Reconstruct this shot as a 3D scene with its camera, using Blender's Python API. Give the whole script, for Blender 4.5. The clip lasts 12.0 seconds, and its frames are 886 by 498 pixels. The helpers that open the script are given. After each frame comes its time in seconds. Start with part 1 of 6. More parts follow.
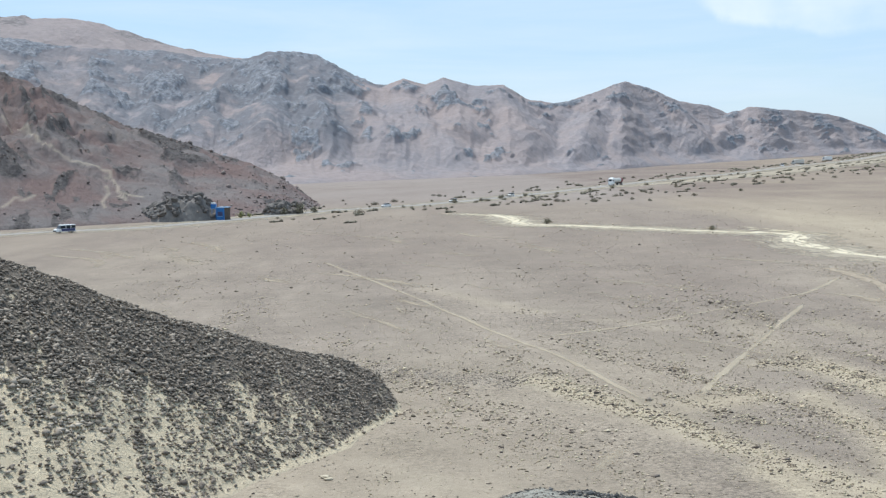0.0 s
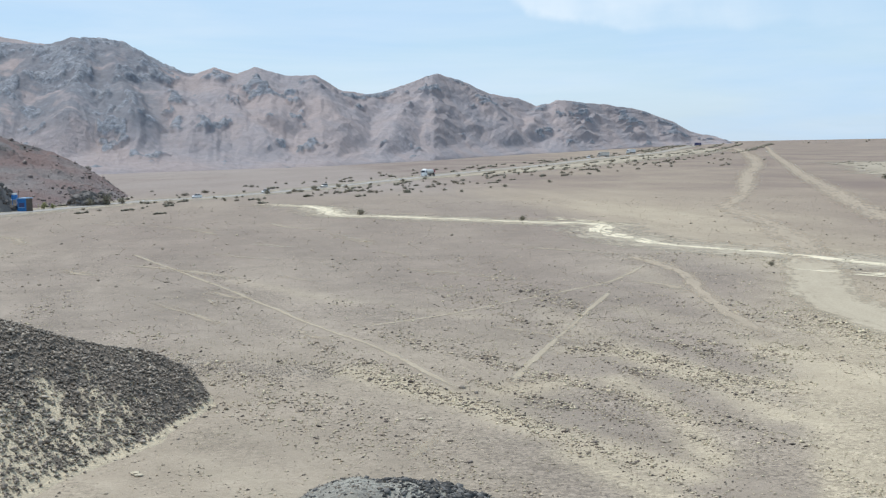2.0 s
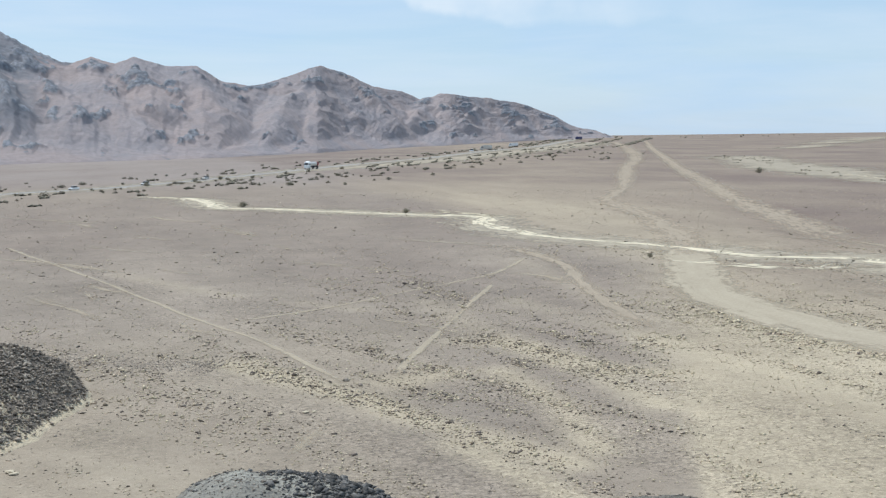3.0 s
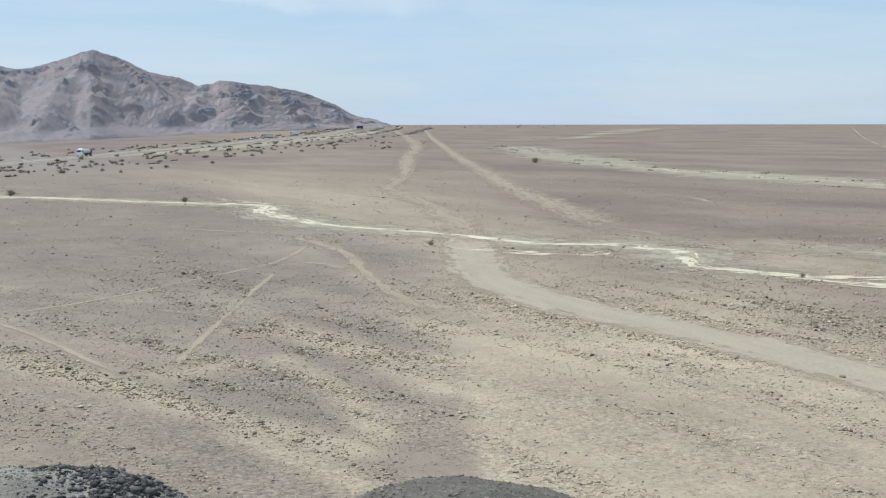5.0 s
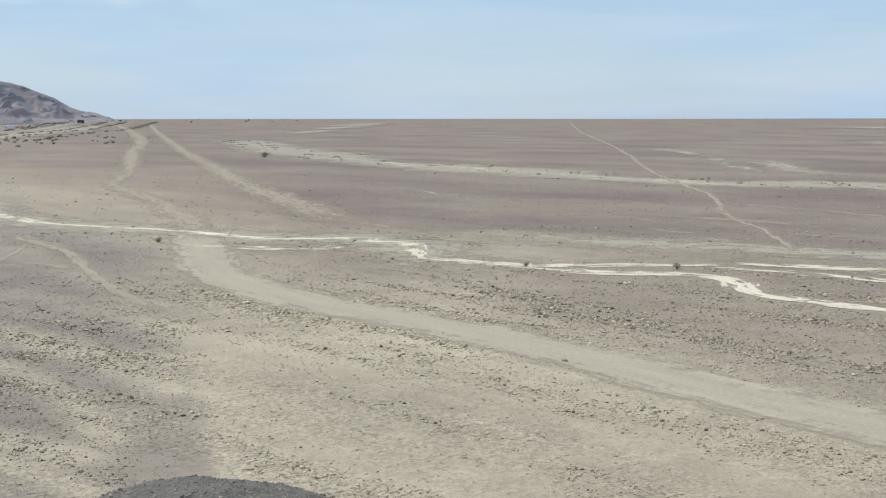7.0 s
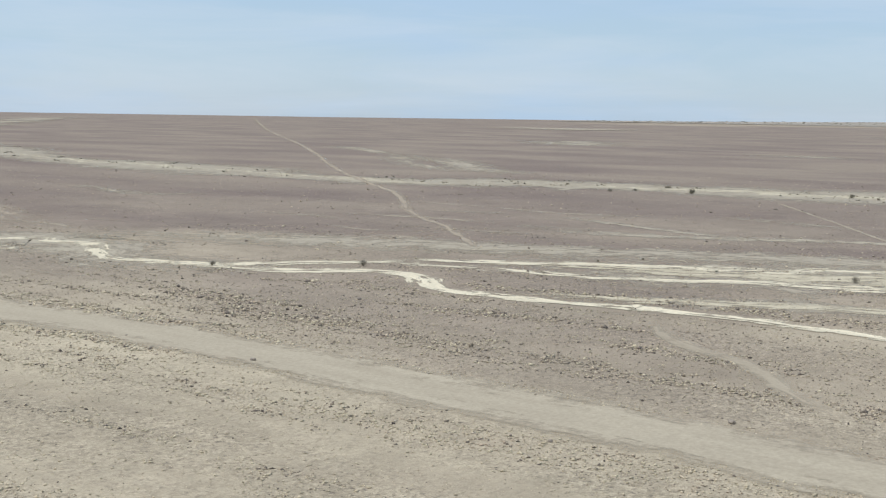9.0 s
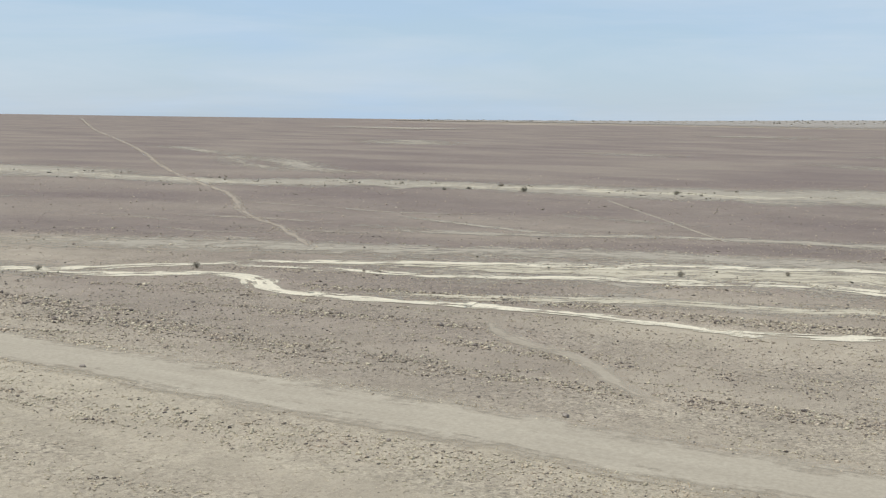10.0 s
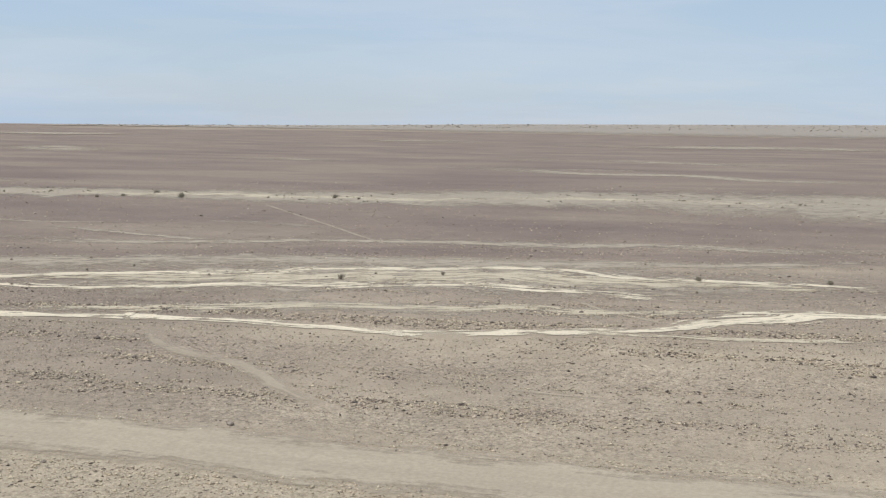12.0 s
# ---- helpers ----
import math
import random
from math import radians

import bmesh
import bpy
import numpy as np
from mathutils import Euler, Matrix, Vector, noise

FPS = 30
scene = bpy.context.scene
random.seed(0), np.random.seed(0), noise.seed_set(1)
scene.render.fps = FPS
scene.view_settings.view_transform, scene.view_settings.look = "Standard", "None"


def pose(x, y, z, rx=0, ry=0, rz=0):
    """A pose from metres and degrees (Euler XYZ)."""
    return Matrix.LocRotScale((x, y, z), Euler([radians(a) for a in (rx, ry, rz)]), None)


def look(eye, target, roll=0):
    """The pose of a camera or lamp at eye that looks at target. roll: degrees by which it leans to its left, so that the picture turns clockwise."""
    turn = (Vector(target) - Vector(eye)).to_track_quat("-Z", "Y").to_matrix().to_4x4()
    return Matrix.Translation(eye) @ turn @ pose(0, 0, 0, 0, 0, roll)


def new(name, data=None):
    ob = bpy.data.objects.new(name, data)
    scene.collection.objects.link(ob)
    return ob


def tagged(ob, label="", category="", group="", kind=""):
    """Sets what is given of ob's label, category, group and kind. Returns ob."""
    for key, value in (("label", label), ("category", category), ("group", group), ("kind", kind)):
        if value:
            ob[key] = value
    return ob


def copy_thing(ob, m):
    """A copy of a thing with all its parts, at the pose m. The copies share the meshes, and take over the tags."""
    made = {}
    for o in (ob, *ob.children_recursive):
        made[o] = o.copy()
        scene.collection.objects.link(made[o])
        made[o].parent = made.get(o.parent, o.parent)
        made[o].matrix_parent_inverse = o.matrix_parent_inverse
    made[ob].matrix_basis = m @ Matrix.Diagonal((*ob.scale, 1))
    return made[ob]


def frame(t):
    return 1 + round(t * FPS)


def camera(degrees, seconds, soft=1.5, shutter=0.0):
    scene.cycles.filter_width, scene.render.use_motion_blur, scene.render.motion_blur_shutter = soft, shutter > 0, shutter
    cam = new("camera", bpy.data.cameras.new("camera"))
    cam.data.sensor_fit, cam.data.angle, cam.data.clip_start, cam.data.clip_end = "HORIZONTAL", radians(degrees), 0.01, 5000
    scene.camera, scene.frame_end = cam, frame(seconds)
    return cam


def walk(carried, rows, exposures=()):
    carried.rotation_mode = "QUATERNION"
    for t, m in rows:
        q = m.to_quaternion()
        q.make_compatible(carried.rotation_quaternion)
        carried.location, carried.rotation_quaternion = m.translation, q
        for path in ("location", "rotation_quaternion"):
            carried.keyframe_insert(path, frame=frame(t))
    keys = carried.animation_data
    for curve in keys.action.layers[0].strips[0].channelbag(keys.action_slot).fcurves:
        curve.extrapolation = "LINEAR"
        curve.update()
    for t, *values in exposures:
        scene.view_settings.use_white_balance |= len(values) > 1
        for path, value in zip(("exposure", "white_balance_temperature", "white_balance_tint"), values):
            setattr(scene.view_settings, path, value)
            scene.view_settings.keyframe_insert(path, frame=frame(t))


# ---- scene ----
FOV = 38.53
EYE = 20.0
cam = camera(FOV, 12.0, soft=1.25)
# seconds; place relative to the lookout (m); heading to the right of +y, pitch, roll (degrees)
ROWS = [
    (0.0, 0.01, 0.02, 0.09, 0.00, -4.31, -1.53),
    (0.5, 0.00, 0.03, 0.09, 2.20, -4.47, -1.54),
    (1.0, -0.00, 0.03, 0.08, 4.20, -4.61, -1.33),
    (1.5, -0.01, 0.02, 0.05, 6.55, -4.77, -1.30),
    (2.0, -0.02, 0.02, 0.03, 8.41, -4.91, -1.15),
    (2.5, -0.03, 0.01, 0.01, 11.19, -5.14, -0.93),
    (3.0, -0.03, 0.01, -0.02, 13.65, -5.32, -0.80),
    (4.8, -0.03, 0.00, -0.10, 22.58, -5.86, -0.12),
    (5.0, -0.03, -0.00, -0.11, 23.47, -5.90, -0.18),
    (5.5, -0.02, -0.02, -0.12, 26.35, -5.95, -0.18),
    (6.0, -0.01, -0.02, -0.12, 29.10, -6.00, -0.21),
    (6.5, -0.01, -0.03, -0.12, 32.24, -6.10, -0.08),
    (7.0, -0.00, -0.04, -0.12, 35.61, -6.18, -0.06),
    (7.5, -0.00, -0.04, -0.11, 39.20, -6.28, 0.23),
    (9.3, -0.02, -0.02, -0.07, 51.70, -6.15, 0.94),
    (9.5, -0.02, -0.02, -0.06, 53.10, -6.13, 0.96),
    (10.0, 0.01, -0.01, -0.03, 57.12, -6.12, 0.88),
    (10.5, 0.03, -0.01, -0.00, 60.62, -6.05, 0.82),
    (11.0, 0.05, -0.02, 0.02, 64.73, -5.91, 0.75),
    (11.5, 0.06, -0.03, 0.03, 68.43, -5.81, 0.70),
    (12.0, 0.06, -0.03, 0.03, 72.45, -5.70, 0.83),
]
walk(cam, [(t, pose(x, y, EYE + z, 90, 0, -yaw) @ pose(0, 0, 0, pitch, 0, roll)) for t, x, y, z, yaw, pitch, roll in ROWS],
     [(0.0, 0.19, 6300, 7.5), (2.5, 0.06, 6280, 8), (5.5, -0.06, 6350, 9), (7.5, -0.1, 6350, 9), (9.5, -0.13, 6450, 10), (11.0, -0.15, 6560, 11), (12.0, -0.17, 6700, 13.5)])

# ---- world and sun ----
SUN_AZ, SUN_EL = -42.0, 65.0      # degrees to the right of +y, above the horizon
world = bpy.data.worlds.new("desert_sky")
scene.world = world
world.use_nodes = True
wn, wl = world.node_tree.nodes, world.node_tree.links
wn.clear()
sky = wn.new("ShaderNodeTexSky")
sky.sky_type, sky.sun_disc = "NISHITA", False
sky.sun_elevation, sky.sun_rotation = radians(SUN_EL), radians(SUN_AZ)
sky.altitude, sky.air_density, sky.dust_density, sky.ozone_density = 300.0, 1.0, 0.4, 2.0
tc = wn.new("ShaderNodeTexCoord")
mp = wn.new("ShaderNodeMapping")
mp.inputs["Scale"].default_value = (2.2, 2.2, 11.0)
cn = wn.new("ShaderNodeTexNoise")
cn.inputs["Scale"].default_value, cn.inputs["Detail"].default_value, cn.inputs["Roughness"].default_value = 1.3, 7.0, 0.55
cr = wn.new("ShaderNodeMapRange")
cr.inputs[1].default_value, cr.inputs[2].default_value, cr.inputs[3].default_value, cr.inputs[4].default_value = 0.46, 0.72, 0.66, 1.0
cm = wn.new("ShaderNodeMixRGB")
cm.inputs[2].default_value = (4.3, 5.85, 7.7, 1)
bg = wn.new("ShaderNodeBackground")
bg.inputs["Strength"].default_value = 0.115
wo = wn.new("ShaderNodeOutputWorld")
wl.new(tc.outputs["Generated"], mp.inputs["Vector"])
wl.new(mp.outputs["Vector"], cn.inputs["Vector"])
wl.new(cn.outputs["Fac"], cr.inputs[0])
wl.new(cr.outputs[0], cm.inputs[0])
wl.new(sky.outputs[0], cm.inputs[1])
mp2 = wn.new("ShaderNodeMapping")
mp2.inputs["Scale"].default_value, mp2.inputs["Rotation"].default_value = (1.6, 1.6, 14.0), (0.1, 0.06, 0.4)
mp2.inputs["Location"].default_value = (0.35, 0.2, 0.0)
cn2 = wn.new("ShaderNodeTexNoise")
cn2.inputs["Scale"].default_value, cn2.inputs["Detail"].default_value, cn2.inputs["Roughness"].default_value, cn2.inputs["Distortion"].default_value = 2.0, 9.0, 0.6, 0.4
cr2 = wn.new("ShaderNodeMapRange")
cr2.inputs[1].default_value, cr2.inputs[2].default_value, cr2.inputs[3].default_value, cr2.inputs[4].default_value = 0.42, 0.78, 0.0, 0.45
cm2 = wn.new("ShaderNodeMixRGB")
cm2.inputs[2].default_value = (6.5, 7.15, 7.9, 1)
wl.new(tc.outputs["Generated"], mp2.inputs["Vector"])
wl.new(mp2.outputs["Vector"], cn2.inputs["Vector"])
wl.new(cn2.outputs["Fac"], cr2.inputs[0])
wl.new(cr2.outputs[0], cm2.inputs[0])
wl.new(cm.outputs[0], cm2.inputs[1])


def sky_math(op, a, b=0.0, clamp=False):
    k = wn.new("ShaderNodeMath")
    k.operation, k.use_clamp = op, clamp
    for slot, value in ((0, a), (1, b)):
        if isinstance(value, (int, float)):
            k.inputs[slot].default_value = value
        else:
            wl.new(value, k.inputs[slot])
    return k.outputs[0]


def sky_step(value, lo, hi):
    k = wn.new("ShaderNodeMapRange")
    k.interpolation_type = "SMOOTHSTEP"
    k.inputs[1].default_value, k.inputs[2].default_value = lo, hi
    wl.new(value, k.inputs[0])
    return k.outputs[0]


# one white cloud with a ragged lower edge, high over the end of the range
way = wn.new("ShaderNodeSeparateXYZ")
wl.new(tc.outputs["Generated"], way.inputs[0])
ragged = wn.new("ShaderNodeTexNoise")
ragged.inputs["Scale"].default_value, ragged.inputs["Detail"].default_value = 18.0, 9.0
wl.new(tc.outputs["Generated"], ragged.inputs["Vector"])
rag = sky_math("SUBTRACT", ragged.outputs["Fac"], 0.5)
east = sky_math("ADD", sky_math("DIVIDE", way.outputs[0], sky_math("MAXIMUM", way.outputs[1], 0.05)), sky_math("MULTIPLY", rag, 0.02))
edge = sky_math("MAXIMUM", sky_math("ADD", sky_math("MULTIPLY", east, -0.29), 0.163), 0.077)
over = sky_math("SUBTRACT", sky_math("ADD", way.outputs[2], sky_math("MULTIPLY", rag, 0.022)), edge)
cloud = sky_math("MULTIPLY", sky_step(over, -0.001, 0.007), sky_step(east, 0.2, 0.216))
cloud = sky_math("MULTIPLY", cloud, sky_math("SUBTRACT", 1.0, sky_step(east, 0.28, 0.62)))
cloud = sky_math("MULTIPLY", cloud, sky_math("MULTIPLY", sky_step(way.outputs[1], 0.1, 0.3), sky_step(ragged.outputs["Fac"], 0.1, 0.9)))
cloud = sky_math("MULTIPLY", cloud, 0.62)
cm3 = wn.new("ShaderNodeMixRGB")
cm3.inputs[2].default_value = (7.6, 8.0, 8.4, 1)
wl.new(cloud, cm3.inputs[0])
wl.new(cm2.outputs[0], cm3.inputs[1])
wl.new(cm3.outputs[0], bg.inputs["Color"])
wl.new(bg.outputs[0], wo.inputs["Surface"])
sun_data = bpy.data.lights.new("sun", "SUN")
sun_data.energy, sun_data.angle, sun_data.color = 3.5, radians(0.6), (1.0, 0.965, 0.92)
sun = new("sun", sun_data)
sa, se = radians(SUN_AZ), radians(SUN_EL)
sun.matrix_world = look((0, 0, 0), (-math.sin(sa) * math.cos(se), -math.cos(sa) * math.cos(se), -math.sin(se)))


# ---- materials ----
def bsdf(name, rough=0.9, spec=0.25):
    m = bpy.data.materials.new(name)
    m.use_nodes = True
    b = m.node_tree.nodes["Principled BSDF"]
    b.inputs["Roughness"].default_value = rough
    b.inputs["Specular IOR Level"].default_value = spec
    return m, m.node_tree.nodes, m.node_tree.links, b


def coords(n, l, scale=(1, 1, 1), turn=0.0):
    """World places, turned about z, then scaled."""
    g = n.new("ShaderNodeTexCoord")
    out = g.outputs["Object"]
    for rot, sc in ((turn, (1, 1, 1)), (0.0, scale)):
        p = n.new("ShaderNodeMapping")
        p.inputs["Scale"].default_value = sc
        p.inputs["Rotation"].default_value = (0, 0, radians(rot))
        l.new(out, p.inputs["Vector"])
        out = p.outputs["Vector"]
    return out


def noise_fac(n, l, vec, scale, lo, hi, detail=4.0, rough=0.55, to=(0.0, 1.0)):
    t = n.new("ShaderNodeTexNoise")
    t.inputs["Scale"].default_value, t.inputs["Detail"].default_value, t.inputs["Roughness"].default_value = scale, detail, rough
    r = n.new("ShaderNodeMapRange")
    r.inputs[1].default_value, r.inputs[2].default_value, r.inputs[3].default_value, r.inputs[4].default_value = lo, hi, to[0], to[1]
    l.new(vec, t.inputs["Vector"])
    l.new(t.outputs["Fac"], r.inputs[0])
    return r.outputs[0]


def mix(n, l, fac, a, b, mode="MIX"):
    m = n.new("ShaderNodeMixRGB")
    m.blend_type = mode
    for k, v in ((0, fac), (1, a), (2, b)):
        if isinstance(v, (int, float)):
            m.inputs[k].default_value = v
        elif isinstance(v, tuple):
            m.inputs[k].default_value = (*v, 1)
        else:
            l.new(v, m.inputs[k])
    return m.outputs[0]


def maths(n, l, op, a, b=0.0, c=None):
    m = n.new("ShaderNodeMath")
    m.operation = op
    m.use_clamp = op in ("ADD", "SUBTRACT", "MULTIPLY")
    for k, v in ((0, a), (1, b), (2, c)):
        if v is None:
            continue
        if isinstance(v, (int, float)):
            m.inputs[k].default_value = v
        else:
            l.new(v, m.inputs[k])
    return m.outputs[0]


def attr(n, name):
    a = n.new("ShaderNodeAttribute")
    a.attribute_name = name
    return a.outputs["Fac"]


def bump(n, l, b, height, strength, distance):
    k = n.new("ShaderNodeBump")
    k.inputs["Strength"].default_value, k.inputs["Distance"].default_value = strength, distance
    l.new(height, k.inputs["Height"])
    l.new(k.outputs[0], b.inputs["Normal"])


def ground_material():
    m, n, l, b = bsdf("desert_gravel", 0.95, 0.1)
    v = coords(n, l)
    place = n.new("ShaderNodeSeparateXYZ")
    l.new(v, place.inputs[0])
    fl = n.new("ShaderNodeCombineXYZ")
    slow = n.new("ShaderNodeMath")
    slow.operation = "MULTIPLY"
    slow.inputs[1].default_value = 0.2
    l.new(place.outputs[1], slow.inputs[0])
    l.new(attr(n, "flood"), fl.inputs[0])
    l.new(slow.outputs[0], fl.inputs[1])
    s = fl.outputs[0]
    brisk = n.new("ShaderNodeMath")
    brisk.operation = "MULTIPLY"
    brisk.inputs[1].default_value = 0.55
    l.new(place.outputs[1], brisk.inputs[0])
    fl2 = n.new("ShaderNodeCombineXYZ")
    l.new(attr(n, "flood"), fl2.inputs[0])
    l.new(brisk.outputs[0], fl2.inputs[1])
    s2 = fl2.outputs[0]
    tan_a, tan_b = (0.468, 0.397, 0.287), (0.385, 0.322, 0.235)
    dark = (0.185, 0.143, 0.122)
    c = mix(n, l, noise_fac(n, l, s, 0.075, 0.36, 0.66, 7, 0.6), tan_a, tan_b)
    band = noise_fac(n, l, s2, 0.022, 0.36, 0.66, 2, 0.5)
    c = mix(n, l, maths(n, l, "MULTIPLY", attr(n, "dull"), 0.95), c, mix(n, l, noise_fac(n, l, s, 0.09, 0.38, 0.62, 6, 0.6), (0.298, 0.25, 0.203), (0.242, 0.203, 0.167)))
    # haze before the range, mixed into the gravel's base colour
    c = mix(n, l, maths(n, l, "MULTIPLY", attr(n, "haze_grey"), 0.75), c, (0.36, 0.322, 0.295))
    var = attr(n, "varnish")
    f = maths(n, l, "MULTIPLY", var, maths(n, l, "MULTIPLY_ADD", band, 0.28, 0.67))
    c = mix(n, l, f, c, dark)
    # patches of blond silt
    silt = maths(n, l, "MULTIPLY", noise_fac(n, l, s2, 0.16, 0.54, 0.70, 8, 0.68), 0.14)
    c = mix(n, l, silt, c, (0.45, 0.40, 0.30))
    calm = maths(n, l, "SUBTRACT", 1.0, maths(n, l, "MULTIPLY", attr(n, "far"), 0.8))
    c = mix(n, l, calm, c, mix(n, l, 1.0, c, noise_fac(n, l, v, 0.3, 0.28, 0.72, 10, 0.68, (0.90, 1.08)), "MULTIPLY"))
    c = mix(n, l, calm, c, mix(n, l, 1.0, c, noise_fac(n, l, s2, 0.3, 0.3, 0.7, 7, 0.65, (0.93, 1.06)), "MULTIPLY"))
    c = mix(n, l, calm, c, mix(n, l, 1.0, c, noise_fac(n, l, v, 0.05, 0.3, 0.7, 9, 0.7, (0.85, 1.15)), "MULTIPLY"))
    # small gravel, dark and pale grains
    st = attr(n, "stony")
    grit = noise_fac(n, l, v, 2.2, 0.52, 0.66, 6, 0.75)
    c = mix(n, l, maths(n, l, "MULTIPLY", grit, maths(n, l, "MULTIPLY_ADD", st, 0.6, 0.18)), c, (0.10, 0.082, 0.072))
    # pebbles, each with a tone of its own
    for size, amount in ((3.6, 0.6), (7.5, 0.5)):
        peb = n.new("ShaderNodeTexVoronoi")
        peb.inputs["Scale"].default_value = size
        l.new(v, peb.inputs["Vector"])
        sep = n.new("ShaderNodeSeparateColor")
        l.new(peb.outputs["Color"], sep.inputs[0])
        tone = n.new("ShaderNodeMapRange")
        tone.inputs[1].default_value, tone.inputs[2].default_value = 0.0, 1.0
        tone.inputs[3].default_value, tone.inputs[4].default_value = 0.5, 1.42
        l.new(sep.outputs[0], tone.inputs[0])
        c = mix(n, l, maths(n, l, "MULTIPLY", maths(n, l, "MULTIPLY_ADD", st, 0.6, 0.1), amount), c, mix(n, l, 1.0, c, tone.outputs[0], "MULTIPLY"))
    grain = noise_fac(n, l, v, 9.0, 0.3, 0.7, 2, 0.7, (0.88, 1.1))
    c = mix(n, l, 1.0, c, grain, "MULTIPLY")
    l.new(c, b.inputs["Base Color"])
    bump(n, l, b, noise_fac(n, l, v, 1.6, 0.2, 0.8, 8, 0.75), 0.7, 0.16)
    return m


def ribbon_material(name, col_a, col_b, lo, hi, opacity=1.0, strands=0.5, fray=0.5, rough=0.95, ruts=0.0):
    """A strip that frays out into the gravel; its strands follow the way it runs."""
    m, n, l, b = bsdf(name, rough, 0.1)
    v = coords(n, l)
    k = n.new("ShaderNodeCombineXYZ")
    l.new(maths(n, l, "MULTIPLY", attr(n, "along"), 0.15), k.inputs[0])
    l.new(attr(n, "across"), k.inputs[1])
    for q in n:
        if q.type == "MATH":
            q.use_clamp = False
    flow = k.outputs[0]
    c = mix(n, l, noise_fac(n, l, flow, 0.5, 0.35, 0.65, 5), col_a, col_b)
    c = mix(n, l, 1.0, c, noise_fac(n, l, v, 3.0, 0.3, 0.7, 4, 0.7, (0.84, 1.12)), "MULTIPLY")
    if ruts:
        c = mix(n, l, maths(n, l, "MULTIPLY", attr(n, "rut"), ruts), c, tuple(x * 0.74 for x in col_b))
    l.new(c, b.inputs["Base Color"])
    strand = noise_fac(n, l, flow, 0.9, 0.38, 0.62, 6, 0.65, (-strands, strands))
    loose = noise_fac(n, l, v, 0.28, 0.27, 0.73, 10, 0.8, (-fray, fray))
    e = n.new("ShaderNodeMath")
    e.operation = "ADD"
    l.new(strand, e.inputs[0])
    l.new(loose, e.inputs[1])
    f = n.new("ShaderNodeMath")
    f.operation = "ADD"
    l.new(e.outputs[0], f.inputs[0])
    l.new(attr(n, "mask"), f.inputs[1])
    r = n.new("ShaderNodeMapRange")
    r.inputs[1].default_value, r.inputs[2].default_value, r.inputs[4].default_value = lo, hi, opacity
    l.new(f.outputs[0], r.inputs[0])
    gate = n.new("ShaderNodeMath")
    gate.operation, gate.use_clamp = "MULTIPLY", True
    rim = n.new("ShaderNodeMapRange")
    rim.inputs[1].default_value, rim.inputs[2].default_value = 0.0, 0.2
    l.new(attr(n, "mask"), rim.inputs[0])
    l.new(r.outputs[0], gate.inputs[0])
    l.new(rim.outputs[0], gate.inputs[1])
    l.new(gate.outputs[0], b.inputs["Alpha"])
    bump(n, l, b, noise_fac(n, l, v, 2.5, 0.2, 0.8, 5), 0.3, 0.06)
    return m


def rock_material(name, a, bcol, c3=None, scale=1.0, rough=0.9, island=0.35):
    m, n, l, b = bsdf(name, rough, 0.2)
    v = coords(n, l)
    c = mix(n, l, noise_fac(n, l, v, scale, 0.35, 0.65, 5), a, bcol)
    if c3:
        c = mix(n, l, noise_fac(n, l, v, scale * 0.23, 0.52, 0.68, 4), c, c3)
    g = n.new("ShaderNodeNewGeometry")
    r = n.new("ShaderNodeMapRange")
    r.inputs[3].default_value, r.inputs[4].default_value = 1 - island, 1 + island
    l.new(g.outputs["Random Per Island"], r.inputs[0])
    c = mix(n, l, 1.0, c, r.outputs[0], "MULTIPLY")
    l.new(c, b.inputs["Base Color"])
    bump(n, l, b, noise_fac(n, l, v, scale * 6, 0.2, 0.8, 5), 0.5, 0.05)
    return m


